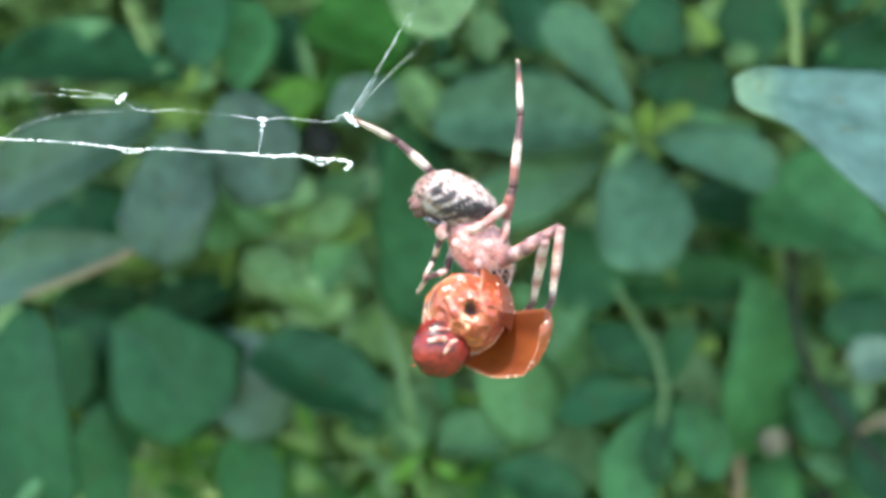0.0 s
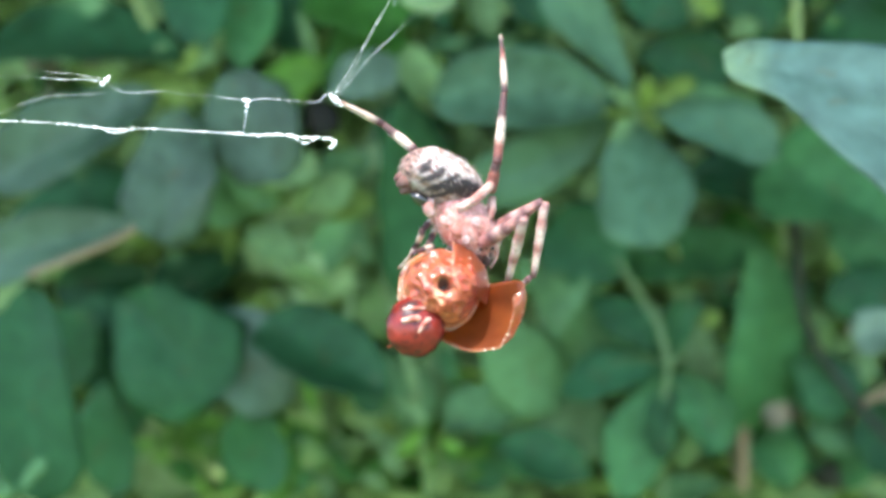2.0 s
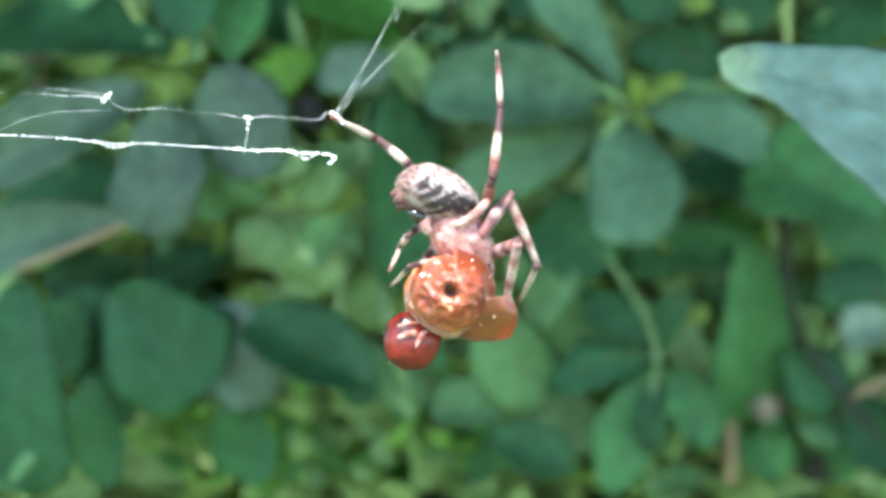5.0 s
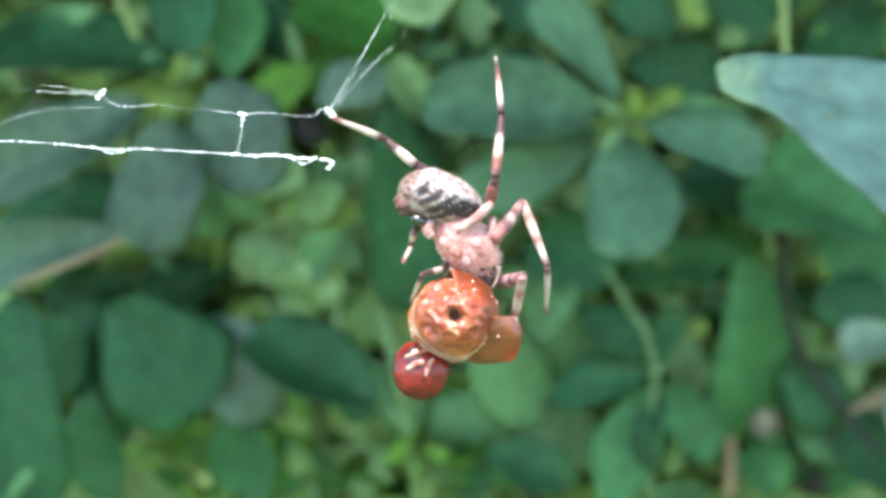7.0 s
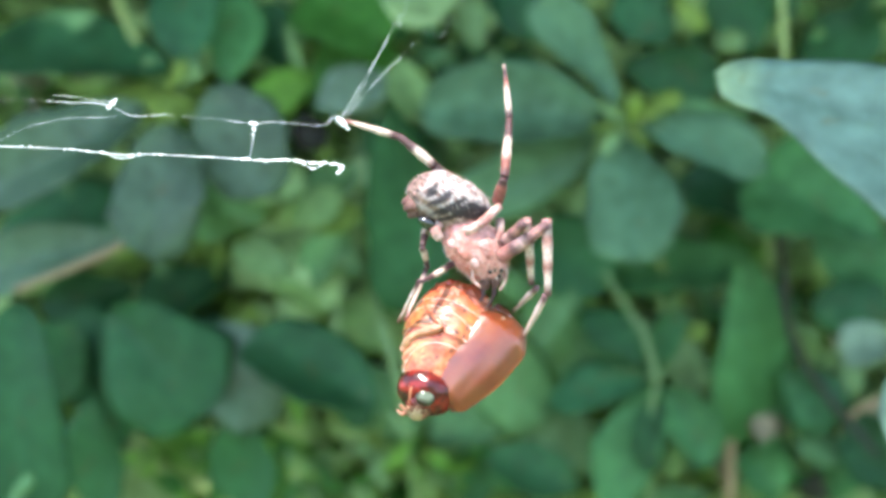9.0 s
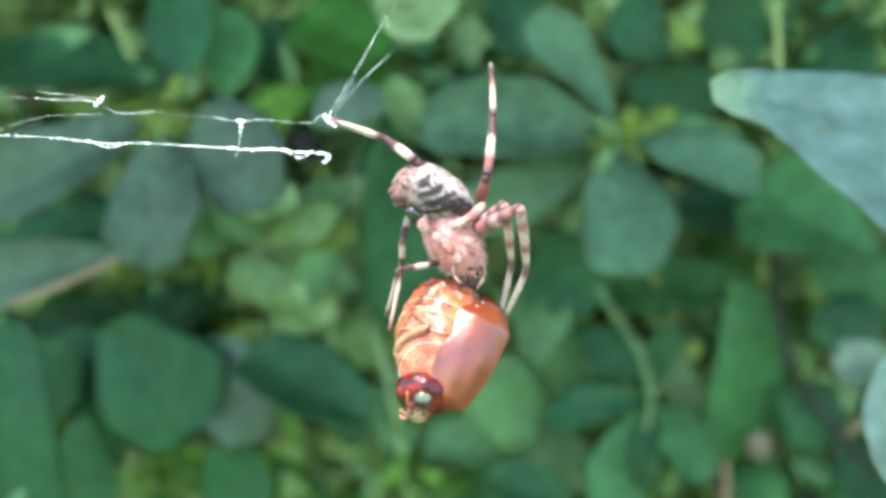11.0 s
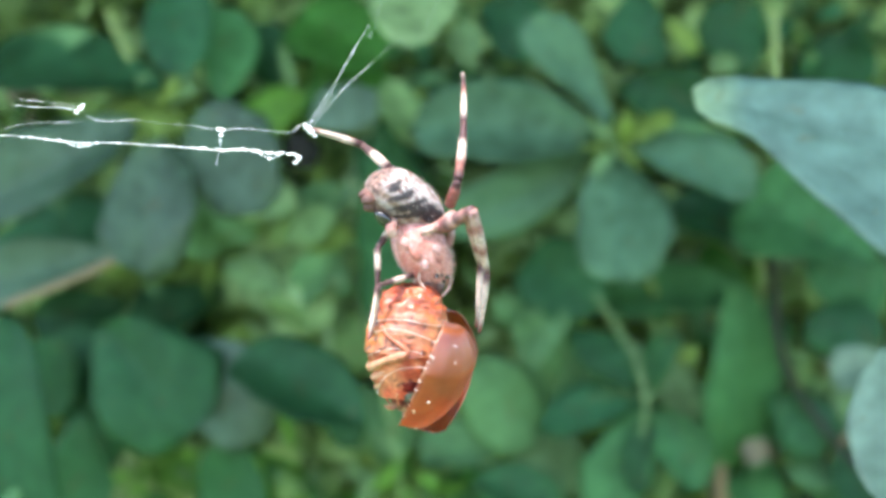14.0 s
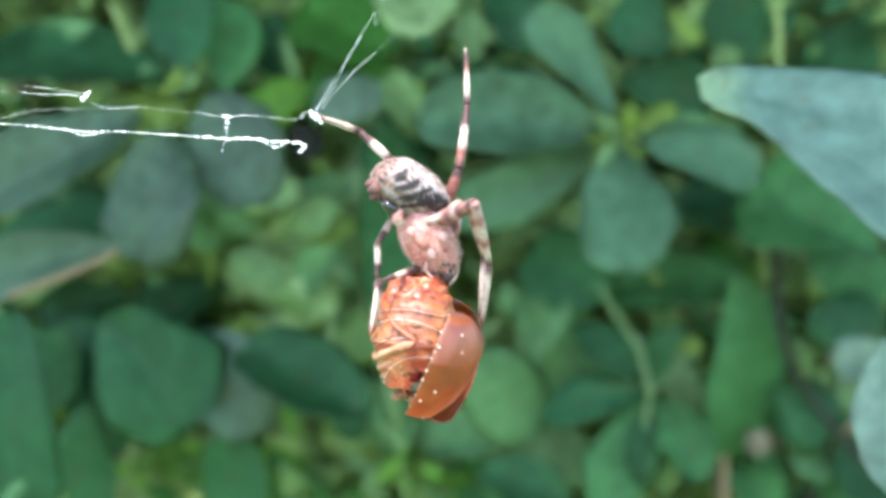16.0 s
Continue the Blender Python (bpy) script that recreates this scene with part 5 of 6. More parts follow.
def belly_mark(p):
    """Orange rings, paler and specked along the flank, with a pale waxy tail end round a dark pit."""
    k, fine = noise.noise(p * 0.55), noise.noise(p * 1.9)
    c = mixed((0.31, 0.045, 0.018), (0.43, 0.12, 0.042), 0.4 + 0.9 * k + 0.5 * fine)
    c = mixed(c, mixed((0.44, 0.095, 0.022), (0.52, 0.18, 0.05), 0.5 + k), (p.x + 4.6) * 0.6)
    flank = max(0.0, min(1.0, (2.6 - abs(p.z + 1.6)) * 0.9)) * max(0.0, min(1.0, (p.x + 5.6) * 0.8))
    c = mixed(c, mixed((0.34, 0.075, 0.028), (0.46, 0.20, 0.12), 0.5 + 1.3 * k + 0.6 * fine), 0.85 * flank)
    net = min(abs(noise.noise(p * 0.8 + Vector((9, 3, 1)))), abs(noise.noise(p * 1.3 + Vector((2, 8, 5)))))
    c = mixed(c, (0.17, 0.06, 0.025), (0.07 - net) * 11 * flank)
    for g in GROOVES:
        c = mixed(c, (0.30, 0.05, 0.02), 0.3 - abs(p.x - g) * 2.4)
    speck = noise.noise(Vector((p.x * 1.3, p.y * 2.1, p.z * 2.1)) + Vector((7, 0, 0)))
    c = mixed(c, (0.10, 0.035, 0.02), (speck - 0.20) * 7 * max(0.0, min(1.0, (p.x + 4.4))))
    wax = (p - PIT - Vector((0, -0.9, -0.4))).length
    c = mixed(c, (0.60, 0.33, 0.19), (0.9 - wax + 1.6 * fine) * 1.4)
    wax = (p - PIT - Vector((0, 1.5, 0.5))).length
    c = mixed(c, (0.50, 0.20, 0.12), (0.9 - wax + 1.2 * fine) * 1.0)
    fade = max(0.0, min(1.0, (-3.4 - p.x) / 2.4))
    fold = min(abs(noise.noise(p * 0.42 + Vector((1, 4, 2)))), abs(noise.noise(p * 0.95)))
    c = mixed(c, (0.13, 0.02, 0.013), (0.10 - fold) * 6 * fade)
    c = mixed(c, (0.14, 0.022, 0.014), 0.5 - abs(p.x + 5.0) * 1.6)
    return mixed(c, (0.05, 0.015, 0.01), (0.85 - (p - PIT).length + 0.3 * fine) * 4)


def chest_section(x):
    u = (x - 0.4) / 5.2
    r = 1 - 0.42 * max(0.0, u) ** 1.2
    return 4.25 * r, 3.8 * r, 4.8 * r * (1 - 0.05 * math.exp(-(((x - 2.8) / 0.25) ** 2)))


def chest_mark(p):
    k, fine = noise.noise(p * 0.6 + Vector((5, 2, 1))), noise.noise(p * 2.0)
    c = mixed((0.40, 0.07, 0.03), (0.54, 0.20, 0.085), 0.5 + k + 0.4 * fine)
    c = mixed(c, (0.28, 0.05, 0.025), 0.8 - abs(p.x - 1.0) * 1.6)
    return mixed(c, (0.10, 0.03, 0.02), (fine - 0.38) * 6)


def head_mark_shell(p):
    k, fine = noise.noise(p * 0.8), noise.noise(p * 2.2)
    c = mixed((0.045, 0.005, 0.005), (0.21, 0.014, 0.010), 0.5 + 2.2 * k)
    c = mixed(c, (0.17, 0.016, 0.010), (5.6 - p.x) * 0.9)
    c = mixed(c, (0.03, 0.006, 0.008), (1.35 - (p - Vector((4.4, 1.2, -1.4))).length + 0.5 * fine) * 2.5)
    return mixed(c, (0.07, 0.012, 0.01), (fine - 0.3) * 5)


def face_mark(p):
    k, fine = noise.noise(p * 1.2), noise.noise(p * 2.6)
    c = mixed((0.20, 0.025, 0.018), (0.07, 0.012, 0.012), 0.5 + 1.5 * k)
    return mixed(c, (0.40, 0.27, 0.18), (p.x - 8.5 + 0.9 * fine) * 1.6)


bm = bmesh.new()
hull(bm, -7.5, 0.9, belly_section, belly_mark, 90, 72)
for v in bm.verts:
    q = v.co / MM - PIT
    p = v.co / MM
    fade = max(0.0, min(1.0, (-3.4 - p.x) / 2.4))
    fold = 0.75 * (0.28 - abs(noise.noise(p * 0.42 + Vector((1, 4, 2))))) + 0.5 * (0.22 - abs(noise.noise(p * 0.95)))
    v.co += Vector((-0.35, p.y / 5, p.z / 5)) * fold * fade * 2.3 * MM
    v.co += Vector((0, p.y, p.z)) * 0.11 * noise.noise(p * 0.9 + Vector((4, 0, 7))) * math.exp(-(((p.x + 4.8) / 1.3) ** 2)) * MM
    v.co.x += 1.5 * MM * math.exp(-((q.y / 0.75) ** 2) - (q.z / 0.85) ** 2) * (1 if v.co.x < -0.005 else 0)
part("abdomen", bm, SHELL, prey, "ringed orange abdomen with pale wax")
bm = bmesh.new()
hull(bm, 0.4, 5.6, chest_section, chest_mark, 40, 56)
part("thorax", bm, SHELL, prey, "pink-orange thorax with dark pits")
bm = bmesh.new()
hull(bm, 3.78, 8.2, lambda x: tuple(k * math.sqrt(max(0.004, 1 - ((x - 6.0) / 2.25) ** 2)) for k in (3.3, 3.2, 3.2)), head_mark_shell, 36, 48)
head = part("head", bm, HEAD_SHELL, prey, "glossy rust-red head shield")
# torn neck tissue; its pale colour also stands in for glints on the head
for pts, r in ((((4.3, 0.4, 0.2), (3.7, 0.5, -0.5), (4.1, -0.4, -1.7)), 0.34), (((4.2, 1.2, 1.0), (3.75, 0.6, 0.6), (4.0, -0.8, 0.4)), 0.26), (((4.4, 2.1, 0.3), (4.0, 1.5, -0.9), (4.5, 0.9, -2.1)), 0.2)):
    bm = bmesh.new()
    path = smooth_path([Vector(p) * MM for p in pts], 6)
    tube(bm, path, [r * MM * (0.6 + 0.45 * math.sin(math.pi * i / len(path)) + 0.1 * math.sin(i * 1.7)) for i in range(len(path))], 10, lambda t: mixed((0.40, 0.10, 0.07), (0.62, 0.40, 0.32), 0.5 + 0.6 * math.sin(t * 9)))
    part("neck_tissue", bm, SHELL, head, "torn pale pink neck tissue")
bm = bmesh.new()
hull(bm, 6.9, 9.3, lambda x: tuple(k * math.sqrt(max(0.02, 1 - ((x - 7.4) / 1.92) ** 2)) for k in (2.1, 1.5, 1.6)), face_mark, 26, 36)
part("face", bm, HEAD_SHELL, head, "dark red face with pale mouthparts")
for s in (-1, 1):
    bm = bmesh.new()
    blob(bm, (7.35 * MM, s * 2.15 * MM, 0.2 * MM), (1.05 * MM, 0.75 * MM, 1.1 * MM), None, lambda q: mixed((0.11, 0.13, 0.085), (0.03, 0.012, 0.010), (max(abs(q.x), abs(q.z)) - 0.5) * 2.4), u=24, v=16)
    part("eye", bm, HEAD_SHELL, head, "large glossy grey-green compound eye")
    bm = bmesh.new()
    tube(bm, smooth_path([Vector(p) * MM for p in ((8.4, s * 1.0, -0.7), (8.5, s * 2.2, -1.2), (7.4, s * 3.0, -1.6))]), 0.12 * MM, 6, lambda t: mixed(RUST, (0.42, 0.16, 0.07), t))
    part("antenna", bm, SHELL, head)
    bm = bmesh.new()
    tube(bm, smooth_path([Vector(p) * MM for p in ((8.6, s * 0.5, -1.0), (9.1, s * 0.8, -1.4), (8.8, s * 0.9, -2.0))]), 0.16 * MM, 6, lambda t: (0.36, 0.17, 0.10))
    part("mouth_feeler", bm, SHELL, head, "short pale mouth feeler")

HINGE = Vector((4.6, 1.6, 2.6))


def wing_point(s, v):
    """A place on the wing case: s from shoulder to tip, v from the seam to the outer edge."""
    x = 4.9 - 13.6 * s
    w = (0.52 + 0.48 * math.sin(math.pi / 2 * min(1.0, s / 0.5)) ** 0.9) * min(1.0, s / 0.05 + 0.25) ** 0.5 * min(1.0, (1.0001 - s) / 0.26) ** 0.5
    a = v * radians(100)
    y = 0.12 + 4.9 * w * math.sin(a) * (1 + 0.06 * math.sin(math.pi * s))
    z = 5.2 * (0.2 + 0.8 * w) * math.cos(a) + (1 - w) * 0.5
    return Vector((x, y, z))


def wing_case(side):
    """One domed, translucent wing case about its hinge at the shoulder, reaching towards -x."""
    bm = bmesh.new()
    layer = bm.verts.layers.float_color.new("tint")
    for thick, flip in ((0.0, False), (0.16, True)):
        grid = []
        for i in range(45):
            s = i / 44
            row = []
            for j in range(25):
                p = wing_point(s, j / 24)
                rib = 0.035 * math.cos(j * math.pi / 3) * min(1.0, 6 * s, 6 * (1 - s))
                k, fine = noise.noise(p * 0.4), noise.noise(p * 1.5)
                q = p * (1 - (thick - rib - 0.06 * k) / 6)
                if j in (0, 24) or i in (0, 44):
                    q = p
                v = bm.verts.new(Vector((q.x - HINGE.x, side * (q.y - HINGE.y), q.z - HINGE.z)) * MM)
                c = mixed((0.27, 0.042, 0.015), (0.34, 0.085, 0.024), 0.5 + 1.1 * k + 0.3 * fine)
                c = mixed(c, (0.36, 0.11, 0.026), (s - 0.6) * 1.4)
                # inner face tinted darker: the hollow's shade is put into its colour
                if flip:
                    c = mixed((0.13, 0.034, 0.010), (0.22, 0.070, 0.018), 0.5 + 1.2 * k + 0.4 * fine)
                v[layer] = (*mixed(c, (0.52, 0.19, 0.10), (j > 22) * 0.4 + (i > 42) * 0.5), 1)
                row.append(v)
            grid.append(row)
        for a, b in zip(grid, grid[1:]):
            for k in range(24):
                q = (a[k], b[k], b[k + 1], a[k + 1])
                bm.faces.new(q if (side > 0) != flip else q[::-1])
    bmesh.ops.remove_doubles(bm, verts=bm.verts, dist=1e-7)
    bmesh.ops.recalc_face_normals(bm, faces=bm.faces)
    if bm.calc_volume(signed=True) < 0:
        bmesh.ops.reverse_faces(bm, faces=bm.faces)
    return bm


wings = []
for side in (-1, 1):
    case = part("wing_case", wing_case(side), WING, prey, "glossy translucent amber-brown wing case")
    edge = [wing_point(i / 30, 1.0) for i in range(1, 30)]
    bm = bmesh.new()
    tube(bm, [Vector((q.x - HINGE.x, side * (q.y - HINGE.y), q.z - HINGE.z)) * MM for q in edge], [0.075 * MM + 0.02 * MM * math.sin(i * 0.9) for i in range(len(edge))], 8, lambda t: mixed((0.34, 0.10, 0.05), (0.52, 0.24, 0.15), 0.5 + 0.5 * math.sin(t * 30)))
    part("rim", bm, SHELL, case, "pinkish thickened rim")
    rnd = random.Random(40 + side)
    bm = bmesh.new()
    for _ in range(16):
        q = wing_point(rnd.uniform(0.05, 0.95), rnd.choice((1.0, rnd.uniform(0.2, 1.0))))
        blob(bm, Vector((q.x - HINGE.x, side * (q.y - HINGE.y), q.z - HINGE.z)) * MM, [MM * rnd.uniform(0.06, 0.16) for _ in range(3)], rough=0.4, u=8, v=6)
    part("silk_speck", bm, SILK_WRAP, case, "white flecks of silk")
    wings.append((case, side))
for s in (-1, 1):
    for x, thick, out in ((4.6, 0.26, 2.6), (3.6, 0.30, 3.4), (2.5, 0.50, 4.1)):
        bm = bmesh.new()
        pts = []
        for a, back in ((0.1, 0.0), (0.7, 0.8), (1.3, 1.9), (1.15, 2.6), (0.8, 3.6), (0.55, 4.8)):
            wide, above, below = chest_section(x - back) if x - back > 0.8 else belly_section(x - back)
            pts.append((x - back, s * (wide + 0.05) * math.sin(a) * out / 3.9, -(below + 0.05) * math.cos(a)))
        path = smooth_path([Vector(p) * MM for p in pts], 6)
        n = len(path)
        radii = [MM * thick * (1.0 if i < n * 0.36 else 0.62 if i < n * 0.75 else 0.36) * (0.9 + 0.16 * math.sin(i * 0.8)) for i in range(n)]
        tube(bm, path, radii, 10, lambda t: mixed((0.52, 0.27, 0.16), (0.36, 0.09, 0.04), t * 1.6 - 0.2))
        part("beetle_leg", bm, SHELL, prey, "pale orange leg folded on the belly")
rnd = random.Random(12)
for _ in range(4):
    bm = bmesh.new()
    tip, spin, at = rnd.uniform(-0.35, 0.35), rnd.uniform(-0.35, 0.35), rnd.uniform(-5.2, 4.0)
    pts = []
    for i in range(57):
        a = 2 * math.pi * i / 56
        x = max(-6.5, min(5.2, at + 4.5 * (tip * math.sin(a) + spin * math.cos(a)) + 0.3 * math.sin(3 * a)))
        wide, above, below = belly_section(x) if x < 0.8 else chest_section(x)
        pts.append(Vector((x, (wide + 0.10) * math.cos(a), ((above if math.sin(a) > 0 else below) + 0.10) * math.sin(a))) * MM)
    tube(bm, pts, 0.03 * MM, 5)
    for p in rnd.sample(pts, 3):
        blob(bm, p, [MM * rnd.uniform(0.07, 0.15) for _ in range(3)], u=8, v=6)
    part("silk_band", bm, SILK_WRAP, prey, "thin white silk thread wound round the prey")


def held(x, z, lean, tip, spin):
    """The beetle's pose: head down, leaning in the web's plane, tipped head away, and turned about its own length."""
    down = Matrix(((0, 0, 1), (0, 1, 0), (-1, 0, 0))).to_4x4()
    return pose(x, 0.21, z) @ pose(0, 0, 0, 0, lean, 0) @ pose(0, 0, 0, tip, 0, 0) @ pose(0, 0, 0, 0, 0, spin) @ down


def motions():
    walk(web, [(t, Matrix.Translation((0, 0.21, 0.6)) @ m) for t, m in (
        (0, pose(0, 0, 0)),
        (0.5, pose(-0.00073, 0, -0.00034)),
        (1, pose(-0.00109, 0, -0.00011)),
        (1.5, pose(-0.00105, 0, -9e-05)),
        (2, pose(-0.00096, 0, 9e-05)),
        (2.5, pose(-0.00078, 0, -0.00019)),
        (3, pose(-0.00063, 0, 0)),
        (5.5, pose(0.00119, 0, 6e-05)),
        (6, pose(0.00138, 0, -0.0007)),
        (6.5, pose(0.00051, 0, 0.00089)),
        (7, pose(-8e-05, 0, 0.00156)),
        (7.5, pose(-3e-05, 0, 0.00123)),
        (8, pose(-4e-05, 0, 0.00126)),
        (8.5, pose(0.00029, 0, 0.00068)),
        (11, pose(-0.0011, 0, -0.00031)),
        (11.5, pose(-0.00122, 0, 1e-05)),
        (12, pose(-0.00141, 0, -0.0001)),
        (12.5, pose(-0.00154, 0, -0.00072)),
        (13, pose(-0.00192, 0, -0.00039)),
        (13.5, pose(-0.0017, 0, -0.00071)),
        (14, pose(-0.00141, 0, -0.00058)),
        (14.5, pose(-0.00101, 0, -0.00113)),
        (15, pose(-0.00123, 0, -0.00043)),
        (15.5, pose(-0.0011, 0, -0.00026)),
        (16, pose(-0.00146, 0, -0.0005)))])
    walk(strand, [
        (0, pose(0, 0, 0)),
        (0.5, pose(-8e-05, 0, -0.0002)),
        (1, pose(-9e-05, 0, 0.00024)),
        (1.5, pose(-0.00011, 0, 0.00031)),
        (2, pose(-4e-05, 0, 0.00021)),
        (2.5, pose(0.00015, 0, 0.00032)),
        (3, pose(-0.00013, 0, 0.00043)),
        (5.5, pose(-0.00022, 0, 0.00045)),
        (6, pose(5e-05, 0, 0.00059)),
        (6.5, pose(0.00043, 0, -0.00045)),
        (7, pose(0.00015, 0, -0.00052)),
        (7.5, pose(0.00014, 0, -0.00035)),
        (8, pose(0.00033, 0, -0.00035)),
        (8.5, pose(3e-05, 0, -0.00026)),
        (11, pose(-4e-05, 0, 0.00088)),
        (11.5, pose(-0.00011, 0, 0.00073)),
        (12, pose(-9e-05, 0, 0.00088)),
        (12.5, pose(-0.00028, 0, 0.00126)),
        (13, pose(-0.00028, 0, 0.00115)),
        (13.5, pose(-0.00085, 0, 0.00161)),
        (14, pose(-0.00105, 0, 0.00179)),
        (14.5, pose(-0.00114, 0, 0.00178)),
        (15, pose(-0.00105, 0, 0.00159)),
        (15.5, pose(-0.00105, 0, 0.00159)),
        (16, pose(-0.00115, 0, 0.0016))])
    rest = broad.matrix_basis.translation.copy()
    walk(broad, [(t, Matrix.Translation(rest) @ m) for t, m in (
        (0, pose(0, 0, 0)),
        (0.5, pose(-0.00071, 0, -0.00028)),
        (1, pose(-0.00112, 0, 0.00013)),
        (1.5, pose(-0.00117, 0, 0.00022)),
        (2, pose(-0.00124, 0, 0.0003)),
        (2.5, pose(-0.00092, 0, 0.00012)),
        (3, pose(-0.001, 0, 0.00028)),
        (5.5, pose(0.00034, 0, 0.0007)),
        (6, pose(0.00067, 0, 0.00033)),
        (6.5, pose(0.00022, 0, 0.00099)),
        (7, pose(-0.00046, 0, 0.00093)),
        (7.5, pose(-0.00067, 0, 0.00048)),
        (8, pose(-0.00014, 0, 0.00104)),
        (8.5, pose(-0.00071, 0, 0.00047)),
        (11, pose(-0.00124, 0, -0.0002)),
        (11.5, pose(-0.00099, 0, -0.00011)),
        (12, pose(-0.00141, 0, 0.00011)),
        (12.5, pose(-0.00181, 0, -0.00031)),
        (13, pose(-0.00189, 0, -0.00021)),
        (13.5, pose(-0.00221, 0, -0.00037)),
        (14, pose(-0.0025, 0, -0.00029)),
        (14.5, pose(-0.00237, 0, -0.00039)),
        (15, pose(-0.00273, 0, -0.00018)),
        (15.5, pose(-0.0024, 0, -7e-05)),
        (16, pose(-0.00244, 0, -0.00016)))])
    low_rest = low_broad.matrix_basis.translation.copy()
    walk(low_broad, [(t, Matrix.Translation(low_rest) @ pose(x, 0, 0)) for t, x in ((0, 0.0052), (3, 0.005), (5.5, 0.0066), (7, 0.0052), (8.5, 0.0042), (11, 0.0017), (12, 0.0011), (16, 0.0011))])
    walk(spider, [
        (0, pose(0.00147, 0.21, 0.60515, 0, -0.30, 3.63)),
        (0.5, pose(0.00074, 0.21, 0.60458, 0, 0.12, 5.47)),
        (1, pose(0.00044, 0.21, 0.60532, 0, 0.20, 8.70)),
        (1.5, pose(0.00042, 0.21, 0.60536, 0, 0.46, 9.46)),
        (2, pose(0.00057, 0.21, 0.60553, 0, 0.25, 10.32)),
        (2.5, pose(0.00085, 0.21, 0.60538, 0, 0.55, 11.51)),
        (3, pose(0.00088, 0.21, 0.60567, 0, 0.73, 12.50)),
        (5.5, pose(0.00262, 0.21, 0.6057, 0, 0.42, 13.34)),
        (6, pose(0.00333, 0.21, 0.6052, 0, -1.61, 8.90)),
        (6.5, pose(0.00256, 0.21, 0.60585, 0, -1.86, 8.29)),
        (7, pose(0.00189, 0.21, 0.60627, 0, -1.45, 6.99)),
        (7.5, pose(0.00188, 0.21, 0.60603, 0, -0.02, 8.22)),
        (8, pose(0.00179, 0.21, 0.60607, 0, -0.30, 7.49)),
        (8.5, pose(0.00195, 0.21, 0.60571, 0, -1.32, 5.66)),
        (11, pose(0.00024, 0.21, 0.60552, 0, 4.46, 19.34)),
        (11.5, pose(0.00018, 0.21, 0.60548, 0, 4.26, 19.00)),
        (12, pose(-6e-05, 0.21, 0.60557, 0, 4.51, 18.91)),
        (12.5, pose(-0.00031, 0.21, 0.60531, 0, 4.81, 19.20)),
        (13, pose(-0.00073, 0.21, 0.60547, 0, 6.08, 19.50)),
        (13.5, pose(-0.0011, 0.21, 0.60548, 0, 6.73, 19.50)),
        (14, pose(-0.00102, 0.21, 0.60574, 0, 7.44, 19.50)),
        (14.5, pose(-0.00081, 0.21, 0.60528, 0, 6.98, 19.50)),
        (15, pose(-0.00093, 0.21, 0.60577, 0, 6.79, 19.50)),
        (15.5, pose(-0.0007, 0.21, 0.60586, 0, 6.79, 19.50)),
        (16, pose(-0.00107, 0.21, 0.60555, 0, 7.03, 19.50))])
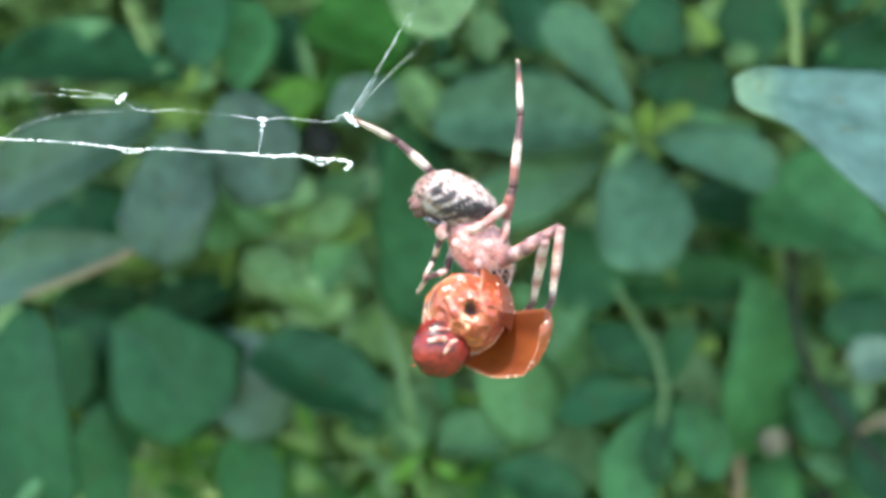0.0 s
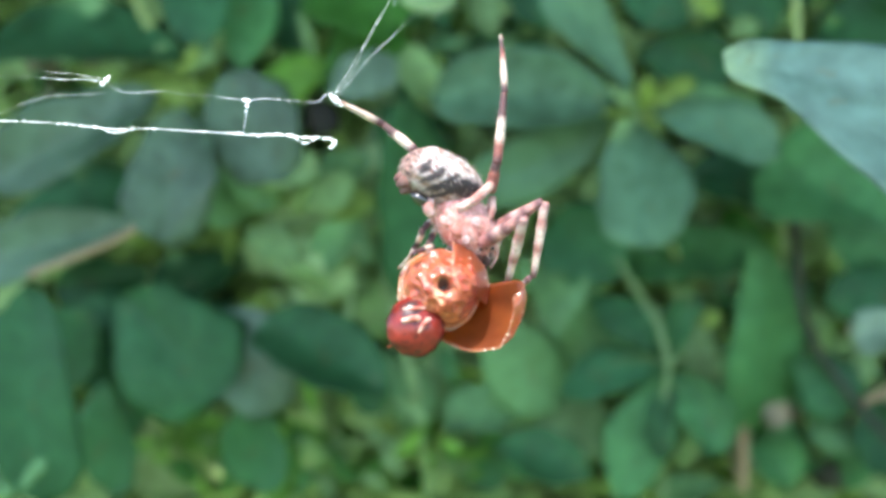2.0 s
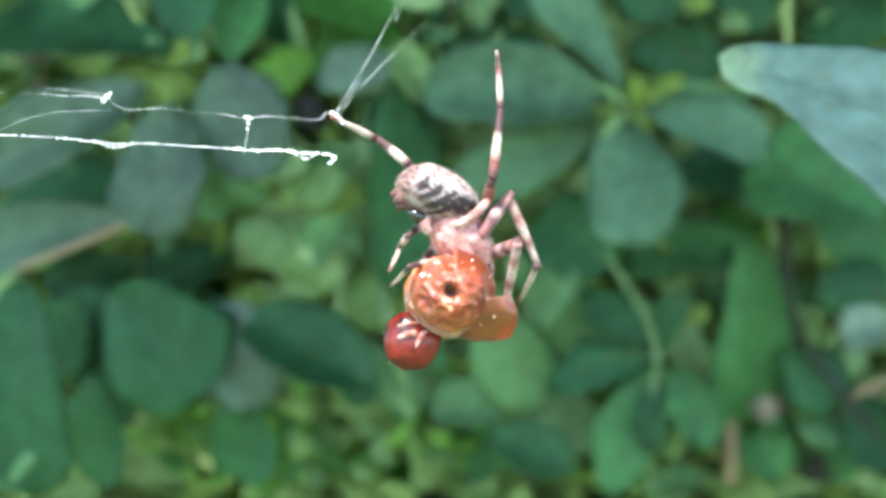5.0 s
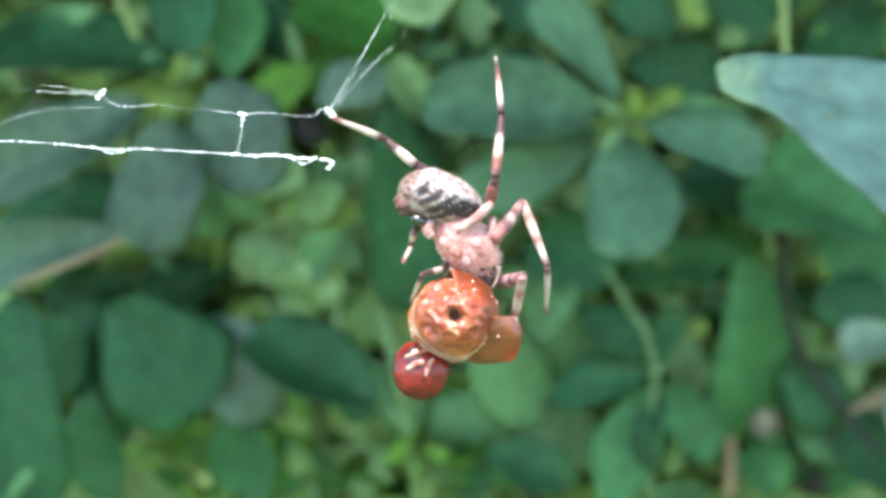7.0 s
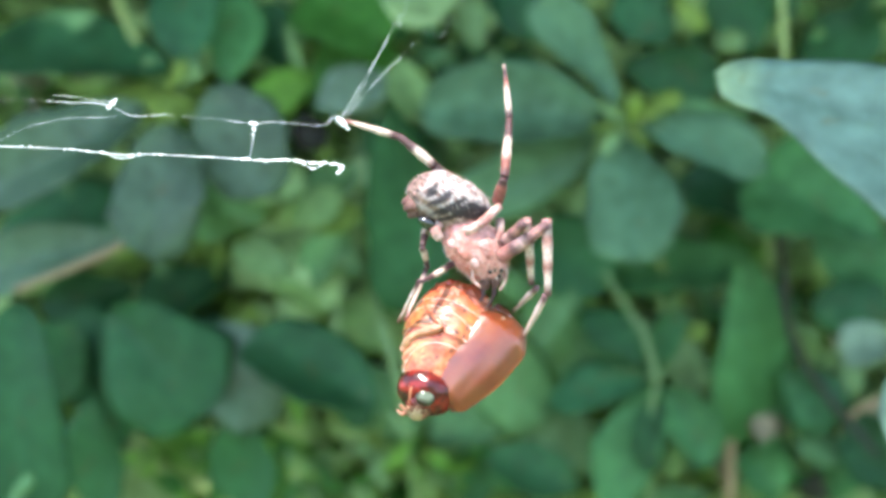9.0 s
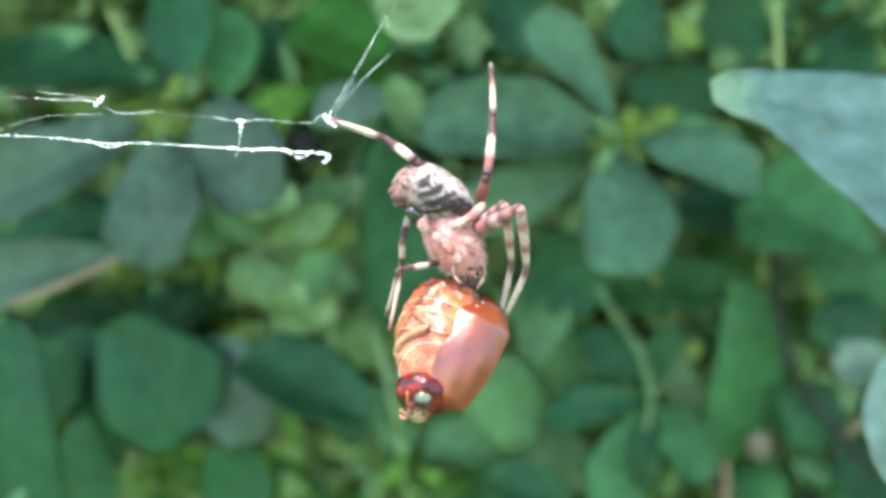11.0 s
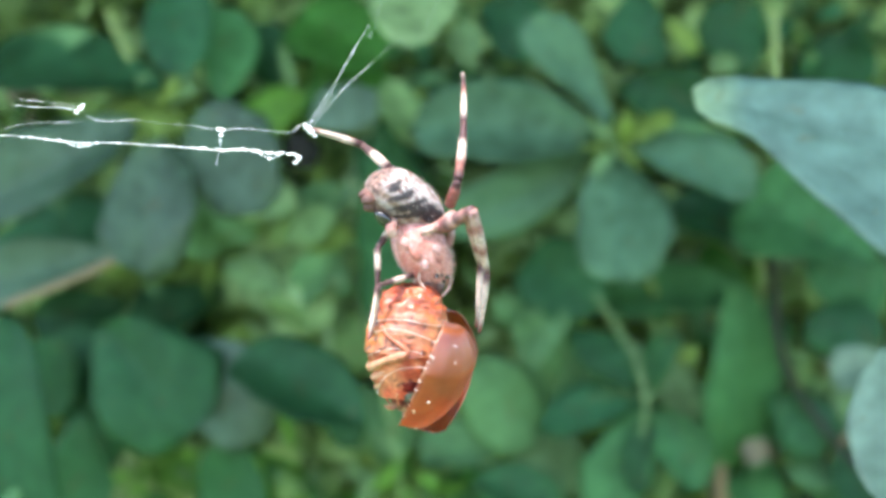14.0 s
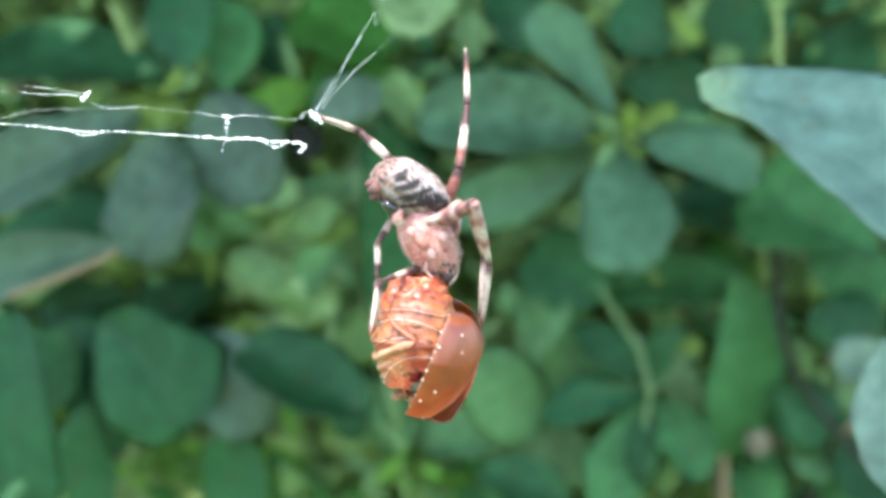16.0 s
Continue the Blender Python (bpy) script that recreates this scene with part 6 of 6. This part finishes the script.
    walk(prey, [
        (0, held(0.00266, 0.59249, 46.3, 76.0, 18)),
        (0.5, held(0.00181, 0.59189, 45.4, 76.0, 18)),
        (1, held(0.00162, 0.59252, 45.4, 76.0, 18)),
        (1.5, held(0.00165, 0.59257, 43.3, 76.0, 18)),
        (2, held(0.00051, 0.59300, 43.3, 76.0, 18)),
        (2.5, held(0.00089, 0.59277, 41.6, 76.0, 18)),
        (3, held(0.00107, 0.59367, 45.8, 76.0, 18)),
        (5.5, held(0.00352, 0.59453, 38.1, 76.0, 24)),
        (6, held(0.00383, 0.59395, 36.9, 76.0, 24)),
        (6.5, held(0.00173, 0.59373, 39.7, 76.0, 24)),
        (7, held(0.00313, 0.59295, 34.1, 76.0, 24)),
        (7.5, held(0.00599, 0.59366, 29.1, 76.0, 24)),
        (7.8, held(0.00377, 0.59126, 27.0, 74.0, 24)),
        (7.86, held(0.00200, 0.59090, 27.5, 32.0, 14)),
        (7.92, held(0.00060, 0.59055, 28.0, -6.0, 2)),
        (8, held(0.00034, 0.59051, 28.0, -8.0, 2)),
        (8.5, held(0.00143, 0.59036, 27.0, -26.0, 0)),
        (11, held(0.00074, 0.58965, 17.0, -25.0, -6)),
        (11.5, held(0.00059, 0.58958, 17.0, -25.0, -6)),
        (12, held(0.00065, 0.58977, 17.0, -25.0, -6)),
        (12.5, held(0.00039, 0.58925, 17.0, -25.0, -6)),
        (13, held(0.00004, 0.58931, 15.0, -23.0, -4)),
        (13.5, held(-0.00050, 0.58927, 9.0, -8.0, 8)),
        (14, held(-0.00041, 0.58962, 6.0, -4.0, 14)),
        (14.5, held(-0.00018, 0.58915, 6.0, -4.0, 14)),
        (15, held(-0.00037, 0.58964, 6.0, -4.0, 14)),
        (15.5, held(-0.00013, 0.58968, 6.0, -4.0, 14)),
        (16, held(-0.00046, 0.58938, 6.0, -4.0, 14))])
    for wing, side in wings:
        rows = ((0, 30, 15, 60, 0.6, 1.2), (3, 30, 15, 60, 0.6, 1.2), (4.2, 25, 8, 0, 4.0, 1.3), (5.5, 20, 0, -60, 8.0, 1.5), (7.8, 20, 0, -60, 8.0, 1.5), (7.92, 18, 2, -30, 5.6, 2.8), (8.5, 17, 2, -30, 6.4, 2.8),
                (11, 8, 0, -30, 7.4, 3.0), (13.2, 8, 0, -30, 7.4, 3.0), (13.4, 6, -34, -12, 7.7, 2.4), (14, 5, -42, -6, 8.0, 2.1), (16, 5, -42, -6, 8.0, 2.1))
        if side > 0:
            rows = ((0, 0, 0, 0, 6.6, 2.0), (7.8, 0, 0, 0, 6.6, 2.0), (8.5, 12, 0, 0, 6.4, 2.8), (13, 8, 0, 0, 7.4, 3.0), (14, 8, 0, 0, 8.6, 3.8), (16, 8, 0, 0, 8.6, 3.8))
        walk(wing, [(t, pose(x * MM, side * HINGE.y * MM, z * MM, side * twist, lift, side * turn)) for t, lift, turn, twist, x, z in rows])
    walk(head, [(t, pose(x * MM, y * MM, z * MM)) for t, x, y, z in ((0, -9.5, -5.0, -1.4), (3, -9.5, -5.4, -1.6), (5.5, -5.0, -5.8, -2.6), (6.5, -5.0, -5.9, -2.6), (7, -5.0, -5.8, -2.6), (7.8, -5.0, -5.8, -2.6), (7.92, -0.4, 0, 0), (8.5, 0.4, 0, 0), (13, 0.4, 0, 0), (13.5, -1.6, 0, 0), (14, -2.4, 0, 0), (16, -2.4, 0, 0))])
    for rows, pieces in ((UPLEG, up_leg), (HINDLEG, hind_leg), (FORELEG, fore_leg), (SIDELEG, side_leg), (REARLEG, rear_leg), (FARLEG, far_leg)):
        for piece, i in pieces:
            walk(piece, joint_rows(rows, i))


motions()
